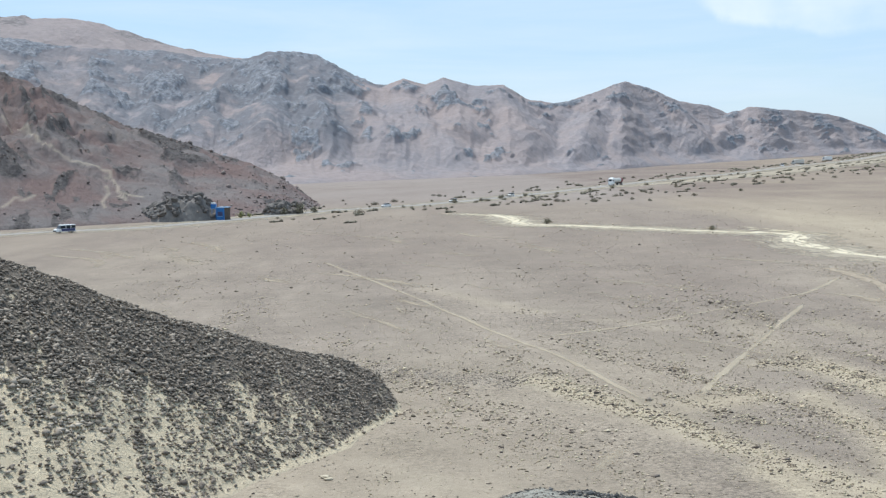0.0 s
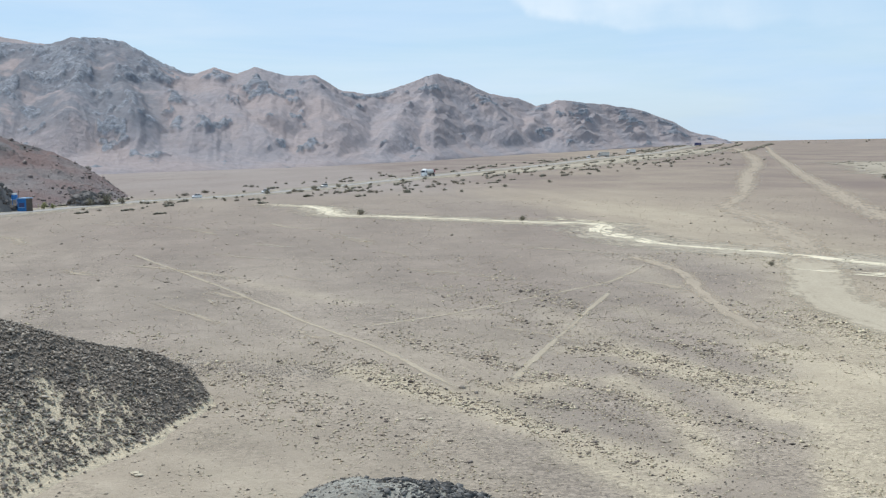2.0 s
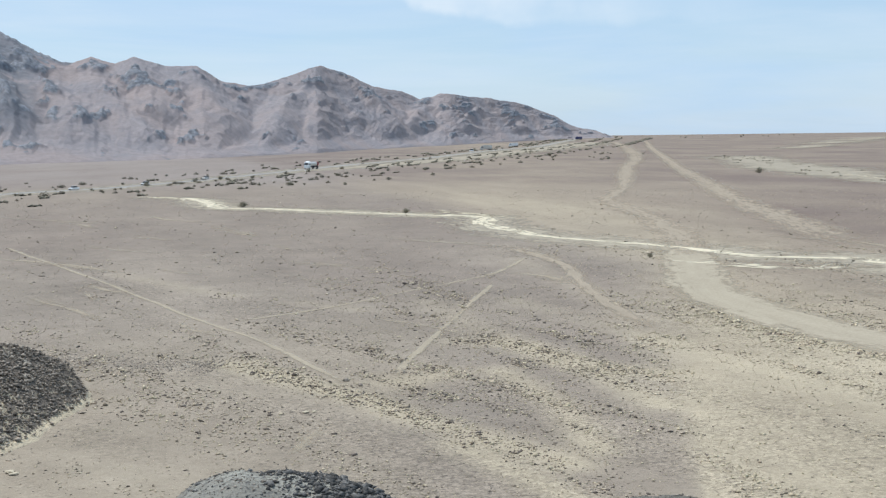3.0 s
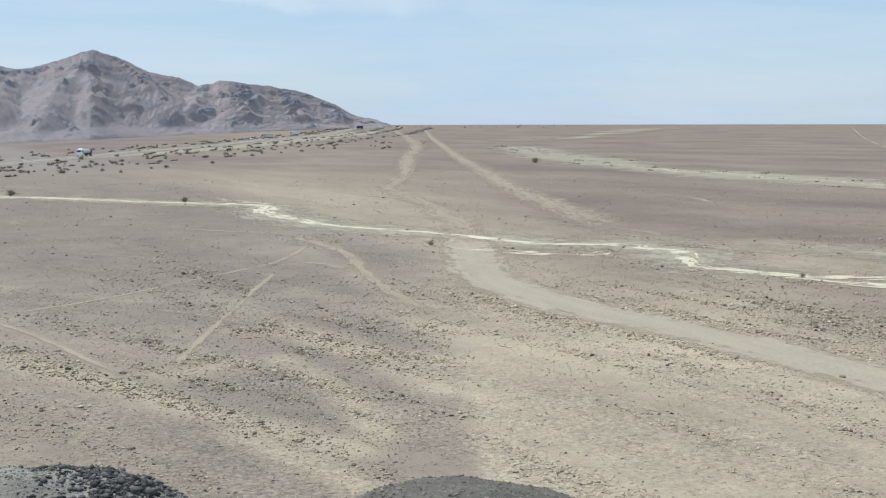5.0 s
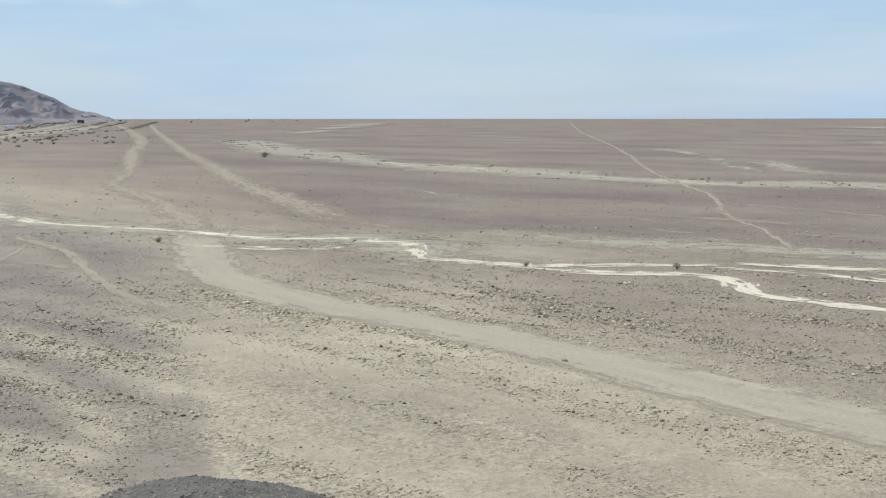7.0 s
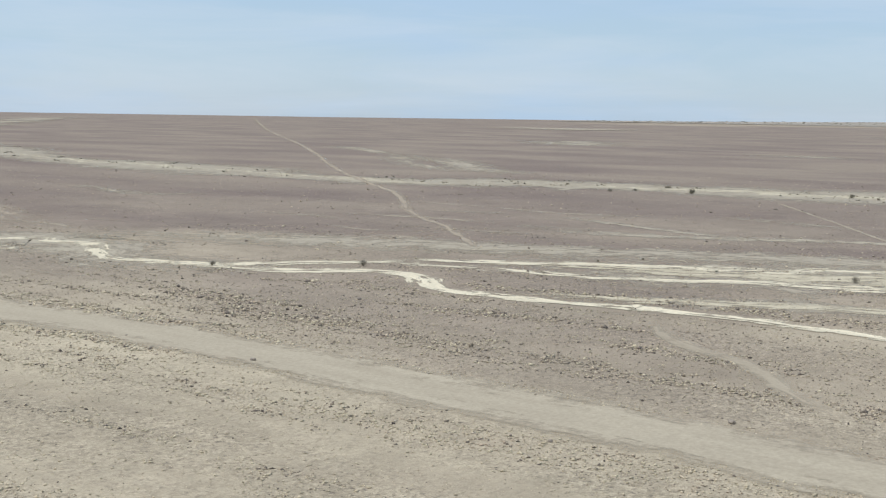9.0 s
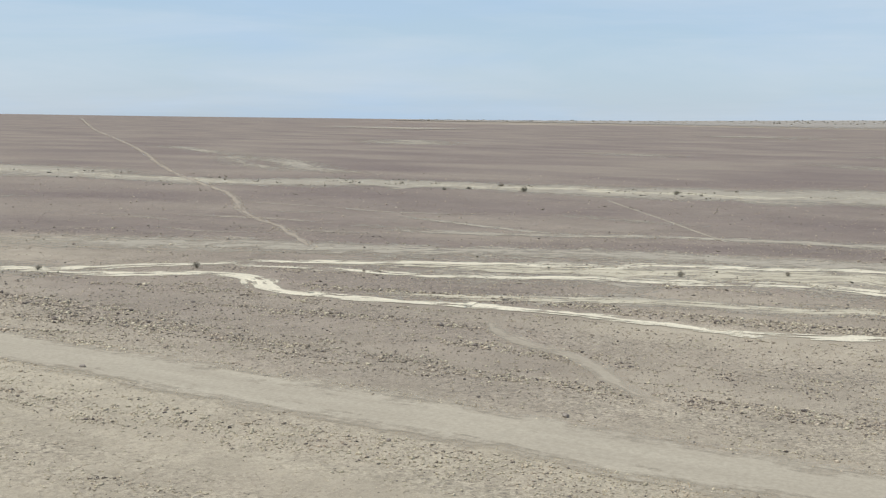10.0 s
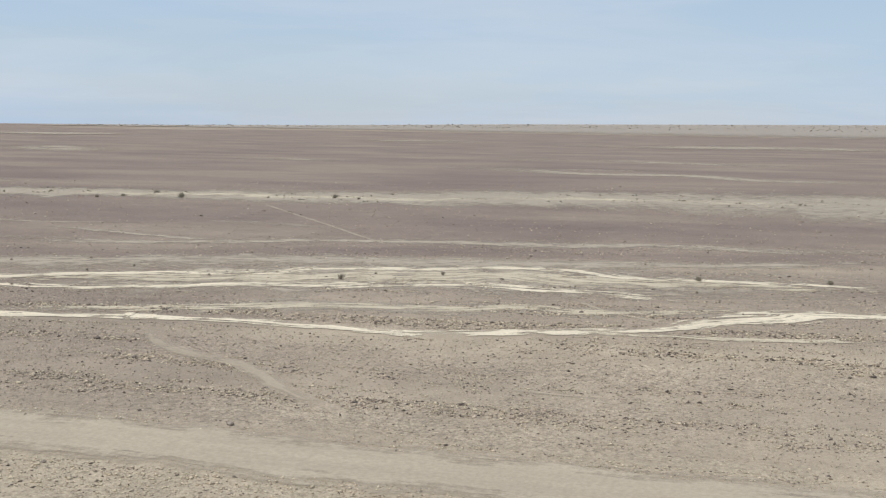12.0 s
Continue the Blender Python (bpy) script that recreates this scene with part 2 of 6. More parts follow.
def mountain_material(name, talus_a, talus_b, crag_a, crag_b, size, red=None, cool=None):
    m, n, l, b = bsdf(name, 0.95, 0.1)
    v = coords(n, l)
    k = 1.0 / size
    t = mix(n, l, noise_fac(n, l, v, 1.2 * k, 0.35, 0.65, 6, 0.6), talus_a, talus_b)
    if red:
        t = mix(n, l, noise_fac(n, l, v, 0.8 * k, 0.40, 0.60, 6), t, red)
    if cool:
        t = mix(n, l, maths(n, l, "MULTIPLY", attr(n, "slate"), 0.8), t, cool)
    cr_ = mix(n, l, noise_fac(n, l, v, 6 * k, 0.35, 0.65, 5, 0.65), crag_a, crag_b)
    f = maths(n, l, "ADD", attr(n, "crag"), noise_fac(n, l, v, 3 * k, 0.25, 0.75, 7, 0.65, (-0.36, 0.36)))
    r = n.new("ShaderNodeMapRange")
    r.inputs[1].default_value, r.inputs[2].default_value = 0.35, 0.62
    l.new(f, r.inputs[0])
    c = mix(n, l, r.outputs[0], t, cr_)
    c = mix(n, l, r.outputs[0], c, mix(n, l, 1.0, c, noise_fac(n, l, v, 14 * k, 0.36, 0.64, 6, 0.7, (0.68, 1.36)), "MULTIPLY"))
    c = mix(n, l, 1.0, c, noise_fac(n, l, v, 11 * k, 0.3, 0.7, 7, 0.72, (0.84, 1.16)), "MULTIPLY")
    speck = noise_fac(n, l, v, 22 * k, 0.55, 0.72, 5, 0.7)
    c = mix(n, l, maths(n, l, "MULTIPLY", speck, 0.3), c, tuple(x * 0.45 for x in crag_a))
    pale = noise_fac(n, l, v, 9 * k, 0.63, 0.72, 4, 0.6)
    c = mix(n, l, maths(n, l, "MULTIPLY", pale, 0.25), c, (0.36, 0.30, 0.26))
    c = mix(n, l, maths(n, l, "MULTIPLY", attr(n, "trail"), 0.7), c, (0.40, 0.345, 0.275))
    l.new(c, b.inputs["Base Color"])
    bump(n, l, b, noise_fac(n, l, v, 10 * k, 0.2, 0.8, 8, 0.7), 0.9, 0.035 * size)
    return m


def plain_material(name, col, rough=0.5, metal=0.0, wear=0.12, scale=3.0):
    m, n, l, b = bsdf(name, rough, 0.4)
    v = coords(n, l)
    d = tuple(x * (1 - wear * 2) for x in col)
    c = mix(n, l, noise_fac(n, l, v, scale, 0.35, 0.7, 5), col, d)
    l.new(c, b.inputs["Base Color"])
    b.inputs["Metallic"].default_value = metal
    return m


GRAVEL = ground_material()
SILT = ribbon_material("white_silt", (0.69, 0.612, 0.458), (0.54, 0.478, 0.355), 0.42, 0.9, 1.0, 0.7, 0.75)
SILT_THIN = ribbon_material("thin_silt", (0.58, 0.51, 0.375), (0.465, 0.405, 0.295), 0.48, 0.9, 0.9, 0.8, 0.65)
SAND_BAND = ribbon_material("tan_sand", (0.42, 0.368, 0.28), (0.355, 0.308, 0.24), 0.2, 1.0, 0.9, 0.35, 0.9)
TRACK_DIRT = ribbon_material("track_dust", (0.445, 0.384, 0.288), (0.395, 0.338, 0.253), 0.1, 0.75, 0.9, 0.2, 0.5, ruts=0.16)
FAR_DUST = ribbon_material("far_track_dust", (0.445, 0.372, 0.282), (0.385, 0.322, 0.245), 0.14, 1.0, 0.76, 0.35, 0.08)
TAN_WASH = ribbon_material("tan_wash_sand", (0.425, 0.373, 0.288), (0.34, 0.296, 0.228), 0.1, 0.75, 0.85, 0.12, 0.6)
RIM_SAND = ribbon_material("rim_sand", (0.40, 0.358, 0.30), (0.35, 0.312, 0.26), 0.2, 0.6, 0.8, 0.3, 0.2)
STREAK = ribbon_material("faint_silt", (0.44, 0.375, 0.285), (0.39, 0.33, 0.25), 0.2, 1.0, 0.7, 0.3, 0.6)
PATH_DIRT = ribbon_material("path_dust", (0.49, 0.42, 0.315), (0.42, 0.36, 0.27), 0.2, 0.9, 0.68, 0.2, 0.45)
ASPHALT = ribbon_material("worn_asphalt", (0.33, 0.31, 0.28), (0.285, 0.268, 0.245), 0.15, 0.85, 0.95, 0.1, 0.5, 0.8)
DARK_ROCK = rock_material("dark_basalt", (0.225, 0.19, 0.155), (0.295, 0.25, 0.202), (0.36, 0.31, 0.25), island=0.5)
BROWN_ROCK = rock_material("desert_varnished_stone", (0.12, 0.098, 0.082), (0.17, 0.14, 0.115), island=0.4)
FIELD_ROCK = rock_material("field_stone", (0.33, 0.27, 0.203), (0.44, 0.366, 0.268), (0.21, 0.172, 0.138), island=0.5)
MOUND_ROCK = rock_material("black_rubble", (0.085, 0.082, 0.078), (0.14, 0.132, 0.122), (0.19, 0.178, 0.16), 2.0, island=0.6)
CLOD = rock_material("tan_clod", (0.54, 0.46, 0.32), (0.45, 0.382, 0.268), (0.47, 0.37, 0.27), island=0.25)
PALE_ROCK = rock_material("pale_stone", (0.50, 0.435, 0.32), (0.40, 0.345, 0.26), island=0.3)


# ---- mesh helpers ----
def mesh_of(name, verts, faces, material, smooth=False, attrs=None):
    me = bpy.data.meshes.new(name)
    verts = np.asarray(verts, dtype=np.float32).reshape(-1, 3)
    faces = np.asarray(faces, dtype=np.int32)
    k = faces.shape[1]
    me.vertices.add(len(verts))
    me.vertices.foreach_set("co", verts.ravel())
    me.loops.add(faces.size)
    me.loops.foreach_set("vertex_index", faces.ravel())
    me.polygons.add(len(faces))
    me.polygons.foreach_set("loop_start", np.arange(0, faces.size, k, dtype=np.int32))
    me.update(calc_edges=True)
    if smooth:
        me.polygons.foreach_set("use_smooth", np.ones(len(faces), dtype=bool))
    for key, values in (attrs or {}).items():
        a = me.attributes.new(key, "FLOAT", "POINT")
        a.data.foreach_set("value", np.asarray(values, dtype=np.float32).ravel())
    me.materials.append(material)
    me.validate()
    return me


def grid_faces(rows, cols, closed=False):
    i, j = np.meshgrid(np.arange(rows - 1), np.arange(cols if closed else cols - 1), indexing="ij")
    j2 = (j + 1) % cols
    return np.stack([i * cols + j, i * cols + j2, (i + 1) * cols + j2, (i + 1) * cols + j], -1).reshape(-1, 4)


def value_noise(x, y, seed=0):
    """Smooth noise of two arrays, about -1 to 1, one wave a unit."""
    xi, yi = np.floor(x).astype(np.int64), np.floor(y).astype(np.int64)
    u, v = x - xi, y - yi
    u, v = u * u * u * (u * (u * 6 - 15) + 10), v * v * v * (v * (v * 6 - 15) + 10)

    def grad(a, b, dx, dy):
        h = (a * 374761393 + b * 668265263 + seed * 974711) & 0xFFFFFFFF
        h = ((h ^ (h >> 13)) * 1274126177) & 0xFFFFFFFF
        ang = ((h ^ (h >> 16)) & 0xFFFF) / 65536.0 * 2 * np.pi
        return np.cos(ang) * dx + np.sin(ang) * dy

    p = grad(xi, yi, x - xi, y - yi) * (1 - u) + grad(xi + 1, yi, x - xi - 1, y - yi) * u
    q = grad(xi, yi + 1, x - xi, y - yi - 1) * (1 - u) + grad(xi + 1, yi + 1, x - xi - 1, y - yi - 1) * u
    return 1.5 * (p * (1 - v) + q * v)


def fbm(x, y, octaves=5, gain=0.5, seed=0, ridged=False):
    total, amp, f = np.zeros_like(x, dtype=float), 1.0, 1.0
    for o in range(octaves):
        w = value_noise(x * f + 17.3 * o, y * f - 9.1 * o, seed + o)
        total += amp * (1 - 2 * np.abs(w) if ridged else w)
        amp, f = amp * gain, f * 2.03
    return total


def ease(x, a, b):
    u = np.clip((np.asarray(x, dtype=float) - a) / (b - a), 0, 1)
    return u * u * (3 - 2 * u)


def spline(points, step):
    """Points along a smooth curve through the given ones, about step(r) apart."""
    p = np.array(points, dtype=float)
    p = np.vstack([2 * p[0] - p[1], p, 2 * p[-1] - p[-2]])
    out = []
    for i in range(1, len(p) - 2):
        a, b, c, d = p[i - 1:i + 3]
        n = max(2, int(np.hypot(*(c - b)[:2]) / step(np.hypot(*b[:2]))))
        for t in np.arange(n) / n:
            out.append(0.5 * (2 * b + (c - a) * t + (2 * a - 5 * b + 4 * c - d) * t * t + (3 * b - a - 3 * c + d) * t ** 3))
    out.append(p[-2])
    return np.array(out)


# ---- the plain ----
def flood_u(x, y):
    """Metres across the old flood bands, which spread out over the plain."""
    lean = np.interp(x, [-20, 10, 65, 80, 112, 300], [0.55, 0.42, 0.06, 0.04, 0.22, 0.2])
    return x + lean * 60 * np.tanh((y - 80) / 60)


def ground_z(x, y):
    x, y = np.asarray(x, dtype=float), np.asarray(y, dtype=float)
    r, az = np.hypot(x, y), np.degrees(np.arctan2(x, y))
    near = 1 - ease(r, 130, 300)
    z = near * 0.30 * value_noise(x / 31, y / 47, 3)
    rim = np.interp(az, [-180, -60, 0, 20, 45, 60, 68, 75, 95, 140, 180], [-8, -8, -8, -6, -8, -4, 4, 15, 35, 24, -8])
    return z + rim * ease(r, 2400, 4800)


def distance_to(points, x, y):
    best = np.full(len(x), 1e9)
    p = np.array(points, dtype=float)
    for a, b in zip(p[:-1], p[1:]):
        d = b - a
        t = np.clip(((x - a[0]) * d[0] + (y - a[1]) * d[1]) / (d @ d + 1e-9), 0, 1)
        best = np.minimum(best, np.hypot(x - a[0] - t * d[0], y - a[1] - t * d[1]))
    return best


EDGE_Y, EDGE_X = [40, 62, 72, 82, 107, 140, 175, 260], [24, 29.5, 33, 37, 43, 56, 72, 78]


def build_ground():
    az = np.radians(np.concatenate([np.arange(-180, -26, 4.0), np.arange(-26, 100, 0.22), np.arange(100, 180, 4.0)]))
    r = np.concatenate([[0.0, 10, 20, 30, 38], np.geomspace(44, 4900, 300)])
    R, A = np.meshgrid(r, az, indexing="ij")
    X, Y = R * np.sin(A), R * np.cos(A)
    Z = ground_z(X, Y)
    deg = np.degrees(A)
    u, wv = flood_u(X, Y), Y
    n1 = fbm(u / 60, wv / 220, 4, 0.55, 11)
    n1 += ease(R, 220, 600) * (fbm(u / 300, wv / 900, 2, 0.5, 12) - n1)
    varnish = ease(R, 120, 330) * (0.43 - 0.13 * ease(deg, 5, 11) + 0.37 * ease(deg, 14, 31) - 0.06 * ease(deg, 50, 60)) + 0.26 * ease(u, 70, 92) + 0.36 * ease(u, 95, 150) + 0.24 * n1
    varnish *= 1 - 0.62 * ease(R, 2600 + 300 * n1, 2750 + 300 * n1) * ease(deg, 48, 62)
    flat = lambda way: distance_to(way, X.ravel(), Y.ravel()).reshape(X.shape)
    varnish += 0.4 * np.exp(-(flat(DARK_BAND) / 7.0) ** 2) - 0.35 * np.exp(-(flat(TAN_BAND) / 9.0) ** 2)
    blond = sum(np.exp(-(flat(way) / wide) ** 2) for way, wide in BLOND) * (1 - 0.65 * ease(R, 108, 135))
    # grey gravel left of the old flood edge, blond gravel beyond it
    edge = X - np.interp(Y, EDGE_Y, EDGE_X)
    dull = (1 - ease(edge + np.interp(Y, [70, 120], [0.6, 5]) * n1, np.interp(Y, [60, 90, 130], [-0.7, -2.5, -7]), np.interp(Y, [60, 90, 130], [0.3, 4, 14]))) * (1 - 0.15 * ease(R, 280, 520)) * (0.75 + 0.25 * ease(Y - X * 0.4, 55, 80)) * (1 - 0.38 * (1 - ease(deg, 8, 16)) * (1 - ease(R, 100, 150))) + 0.15 * n1 - 0.8 * blond
    varnish += 0.2 * ease(deg, 14, 21) * (1 - ease(edge, -0.8, 0.4)) * (1 - ease(R, 105, 150))
    varnish += 0.22 * ease(deg, 36, 42) * (1 - ease(deg, 60, 68)) * ease(u, 68, 76) * (1 - ease(R, 160, 185))
    varnish -= 0.34 * ease(deg, 12, 18) * (1 - ease(deg, 25, 31)) * ease(R, 150, 220) * (1 - ease(R, 380, 600))
    varnish -= 0.3 * blond
    # the plain greys towards the range: distance haze put into the colour
    haze_grey = ease(R, 430, 600) * (1 - ease(deg, 6, 15))
    varnish += 0.22 * ease(R, 400, 560) * (1 - ease(deg, 8, 14)) + 0.1 * ease(R, 105, 130) * (1 - ease(R, 170, 200)) * ease(deg, 16, 20) * (1 - ease(deg, 32, 36))
    varnish += 0.26 * np.clip(dull, 0, 1) * ease(R, 85, 150) * (1 - ease(R, 250, 400)) * ease(deg, 2, 12)
    stony = 0.35 + 0.9 * fbm(u / 9, wv / 45, 4, 0.6, 21) - ease(R, 120, 400) * 0.3
    me = mesh_of("ground", np.stack([X, Y, Z], -1), grid_faces(len(r), len(az), True), GRAVEL, True,
                 {"varnish": np.clip(varnish, 0, 1), "stony": np.clip(stony, 0, 1), "flood": u, "dull": np.clip(dull, 0, 1), "far": ease(R, 130, 420), "haze_grey": haze_grey})
    tagged(new("ground", me), "wide stony desert plain of tan and brown gravel", "ground", kind="structure")


def ribbon(name, points, width, lift, material, label, category="ground", wander=0.0, seed=0, ruts=False, broken=0.0):
    """A strip laid on the plain. width: metres, or a list of them along the points."""
    widths = width if isinstance(width, list) else [width] * len(points)
    p = spline([(*q, w) for q, w in zip(points, widths)], lambda r: max(0.5, r * 0.006))
    d = np.gradient(p[:, :2], axis=0)
    d /= np.linalg.norm(d, axis=1)[:, None] + 1e-9
    side = np.stack([d[:, 1], -d[:, 0]], 1)
    s = np.concatenate([[0], np.cumsum(np.hypot(*np.diff(p[:, :2], axis=0).T))])
    w = p[:, 2] * (1 + (0.30 if wander > 0.4 else 0.10) * fbm(s / 9, s * 0 + seed, 3, 0.6, seed))
    mid = p[:, :2] + side * (wander * fbm(s / 18, s * 0 + 5.5 + seed, 3, 0.5, seed + 3))[:, None]
    c = np.linspace(-1, 1, 13)
    P = mid[:, None, :] + side[:, None, :] * (c[None, :, None] * (0.5 * 1.5 * w)[:, None, None])
    Z = ground_z(P[..., 0], P[..., 1]) + lift + 0.0006 * np.maximum(0, np.hypot(P[..., 0], P[..., 1]) - 800)
    taper = np.clip(np.minimum(s, s[-1] - s) / (np.minimum(p[:, 2] * 4.0, 40) + 1e-6), 0, 1)
    mask = (1.15 - np.abs(c) ** 1.5 * 1.15)[None, :] * (0.25 + 0.75 * taper[:, None])
    far = np.concatenate([[0], np.cumsum(np.diff(s) / (7 + 0.12 * np.hypot(*mid[1:].T)))])
    gap = fbm(far[:, None] + 0 * c, c[None, :] * 0.9 + 0.1 * far[:, None], 3, 0.6, seed + 70)
    mask = mask * (1 - broken * ease(gap, -0.35, 0.55))
    rut = (np.exp(-((np.abs(c) - 0.26) / 0.09) ** 2))[None, :] * np.ones((len(p), 1))
    me = mesh_of(name, np.concatenate([P, Z[..., None]], -1), grid_faces(len(p), len(c)), material, True,
                 {"mask": mask, "rut": rut if ruts else rut * 0, "along": np.repeat(s[:, None], len(c), 1) + seed * 31,
                  "across": c[None, :] * 0.75 * p[:, 2][:, None]})
    return tagged(new(name, me), label, category, kind="structure")


DARK_BAND = [(138.4, 171.9), (150.7, 142.7), (160.5, 120.5), (169.1, 96.7), (179.4, 73.4), (185.5, 58.6), (188, 40), (195.2, 15.4), (203.7, -6.5)]
TAN_BAND = [(126.8, 157.7), (137.9, 130.7), (146.1, 109.7), (157, 89.8), (165.7, 67.8), (174.8, 55.2), (178, 37.8), (184.1, 14.5), (189, -6.1)]
BAND_B = [(29.4, 116.2), (34.4, 111.9), (35.9, 102.3), (40.9, 93.8)]
LANE = [(47, 103), (44.2, 92.7), (44, 82.9), (43.1, 71.5), (41, 57.7), (40, 50)]
BLOND = []
BLOND.append(([(7.8, 109.6), (12.5, 99.3), (15.9, 92.8), (18.5, 84.8), (21.4, 79.8), (24.9, 70.9)], 1.8))
BLOND.append(([(29.4, 116.2), (34.4, 111.9), (35.9, 102.3), (40.9, 93.8)], 2))
BLOND.append(([(44, 91.4), (43.4, 83.5), (43.6, 77.6), (43.6, 72.4), (43.9, 68), (43.4, 59.1)], 3))
BLOND.append(([(40.4, 83), (36.2, 71.9), (32.6, 62.4), (30.5, 56)], 2))
BLOND.append(([(-60.7, 267.4), (-48.7, 245.8)], 2.5))
BLOND.append(([(18.6, 149.4), (24, 141.1)], 2))
BLOND.append(([(-3.5, 188.1), (5.8, 167.7), (11.4, 157.2)], 2))
BLOND.append(([(42.4, 141.3), (45.3, 127.2), (47.5, 109.1)], 2.5))
BLOND.append(([(20.3, 98.7), (23.5, 100.5)], 3))
BLOND.append(([(32.9, 144.7), (33.3, 125.5), (34.5, 109.7), (36.3, 96.3), (36.2, 83.8)], 2))
BLOND.append(([(57.1, 185.7), (54, 148.6), (49.8, 123.8)], 2.5))
BLOND.append(([(29, 101), (29.4, 86), (27.7, 73.9)], 1.6))
BLOND.append(([(19.3, 77.6), (21.4, 68.9), (22.6, 63)], 1.6))
build_ground()
ROAD_WAY = [(-205, 318), (-160, 342), (-128, 366.4), (-114.8, 376.6), (-91.8, 386.3), (-71.4, 418.7), (-44.3, 468.6), (-18, 491.8), (4.2, 522.2), (45, 598.5), (131.4, 778), (214.1, 925.7), (321.8, 1162.2), (446.9, 1396.2), (640, 1860), (842, 2354)]
DIRT_WAY = [(68, -30), (68, -12), (68.3, 5), (68.1, 20.6), (68, 33), (68, 48), (68.3, 60), (68.2, 75), (67.9, 88), (67.3, 103), (66.3, 113), (65.9, 124), (66.8, 137), (70.8, 152), (77, 166), (90.4, 201.1), (102.2, 230.1), (110.9, 262), (125.4, 315.5), (137.8, 358.2), (162.4, 408.5), (205.2, 506.2), (248.5, 620.8), (326.4, 794.7), (520.5, 1291.4)]
WASH_MAIN = [(0.5, 425.5), (8.8, 413), (18.8, 392.9), (22, 348.6), (32.5, 337.9), (43, 325), (55, 309.5), (67.4, 294.5), (77.2, 282.7), (72.3, 260.6), (73.2, 232.2), (80.2, 213.5), (86.2, 200.5), (89.4, 192.2), (91.8, 181.5), (94.6, 176.4), (105.7, 169.2), (104.5, 165.7), (106.7, 157.3), (98.8, 141.9), (101.4, 132.5), (104.1, 127.1), (106.2, 124.3), (105.6, 117.8)]
WASH_LOW = [(100.6, 131.5), (103.3, 126.1), (104.6, 122.5), (105.6, 117.8), (112.3, 108.9), (114.1, 101.1), (107.7, 91.2), (107.7, 85.1), (107.8, 87.4), (108.1, 76.1), (111, 67.5), (110.4, 68.2), (112.8, 58), (112.9, 53), (112.8, 41.8), (113.9, 35.8), (120.2, 22.4), (124.4, 15.6), (129.9, 12.5), (135.8, 5.3), (139.6, 3.1), (141.3, -4.8), (148, -30)]
WASH_FAR = [(393.5, 814.8), (379.5, 747.2), (327.5, 617.5), (309, 547.1), (285.8, 478.6), (267, 414.1), (267, 385.7), (268.6, 357.9), (266.4, 331.3), (264.4, 310), (263, 289.1), (263.8, 266.8), (266, 246), (274.6, 232.6), (286, 215.1), (295, 198.1), (299.4, 182.3), (302, 165.2), (305.9, 151.4), (308, 130), (318.8, 101.1), (328.4, 85.2), (336, 65), (342.1, 45), (345, 20), (344.4, -9.7), (340, -60), (330, -130)]
WASH_WIDE = [(131, 103.4), (137.5, 94.8), (141.2, 80.8), (149.9, 64.4), (156.7, 49.5), (161.5, 41.9), (159.6, 32.9), (162.2, 18.7), (167.5, -5.5)]
PATH_A = [(-23.1, 240.4), (-7.2, 186.7), (0.9, 156.7), (6.8, 134.6), (11.4, 120.4), (14, 107.5), (15.6, 99.3)]
BAND_A = [(0.6, 118.3), (7.8, 108.4), (13.6, 97.8), (18.2, 88.2), (21.8, 79.5), (25.1, 71.7)]
PATH_UP = [(1534.6, 1747.8), (862.6, 967.5), (683.3, 753.3), (569.1, 614.1), (474.1, 500.6), (392.1, 405.2), (304.9, 305.7), (265.6, 257.0), (238.2, 221.6), (217.9, 197.4), (193.5, 173.7), (180.0, 157.9), (169.5, 143.5), (156.1, 128.5), (144.8, 116.0)]
PATH_E = [(105.1, 62.1), (99.6, 57.7), (95.6, 52.1), (93.5, 47.0), (90.5, 43.8), (87.1, 40.5), (83.3, 36.5), (80.7, 33.2)]
ribbon("sand_band", [(60, 640), (150, 760), (250, 935), (340, 1120), (470, 1370), (640, 1740)], [20, 36, 50, 64, 76, 80], 0.017, SAND_BAND, "pale sandy flood strip with shrubs beside the highway", "ground", 3, 9)
ribbon("sand_band", WASH_FAR, [56, 40, 38, 46, 33, 27, 38, 42, 46, 46, 24, 22, 28, 36, 38, 34, 30, 35, 40, 42, 50, 58, 70, 74, 84, 100, 110, 120], 0.018, TAN_WASH, "tan sandy dry wash crossing the brown plain", "ground", 5, 10, broken=0.3)
ribbon("dry_stream_bed", WASH_FAR[4:26], [10] * 10 + [13] * 12, 0.019, SILT_THIN, "broken pale silt in the far dry wash", "ground", 6, 11, broken=0.8)
ribbon("sand_band", [(0.5, 425.5), (8.8, 413), (18.8, 392.9), (22, 348.6), (32.5, 337.9), (43, 325), (55, 309.5), (67.4, 294.5), (77.2, 282.7), (72.3, 260.6), (73.2, 232.2), (80.2, 213.5), (86.2, 200.5), (89.4, 192.2), (91.8, 181.5), (94.6, 176.4), (105.7, 169.2), (104.5, 165.7), (106.7, 157.3), (98.8, 141.9), (101.4, 132.5), (104.1, 127.1), (106.2, 124.3), (105.6, 117.8)], 16, 0.020, SAND_BAND, "tan gravel margin of the dry stream bed", "ground", 1.5, 12)
ribbon("sand_band", [(131, 103.4), (137.5, 94.8), (141.2, 80.8), (149.9, 64.4), (156.7, 49.5), (161.5, 41.9), (159.6, 32.9), (162.2, 18.7), (167.5, -5.5)], 24, 0.021, SAND_BAND, "tan gravel margin of the braided stream bed", "ground", 2, 13)
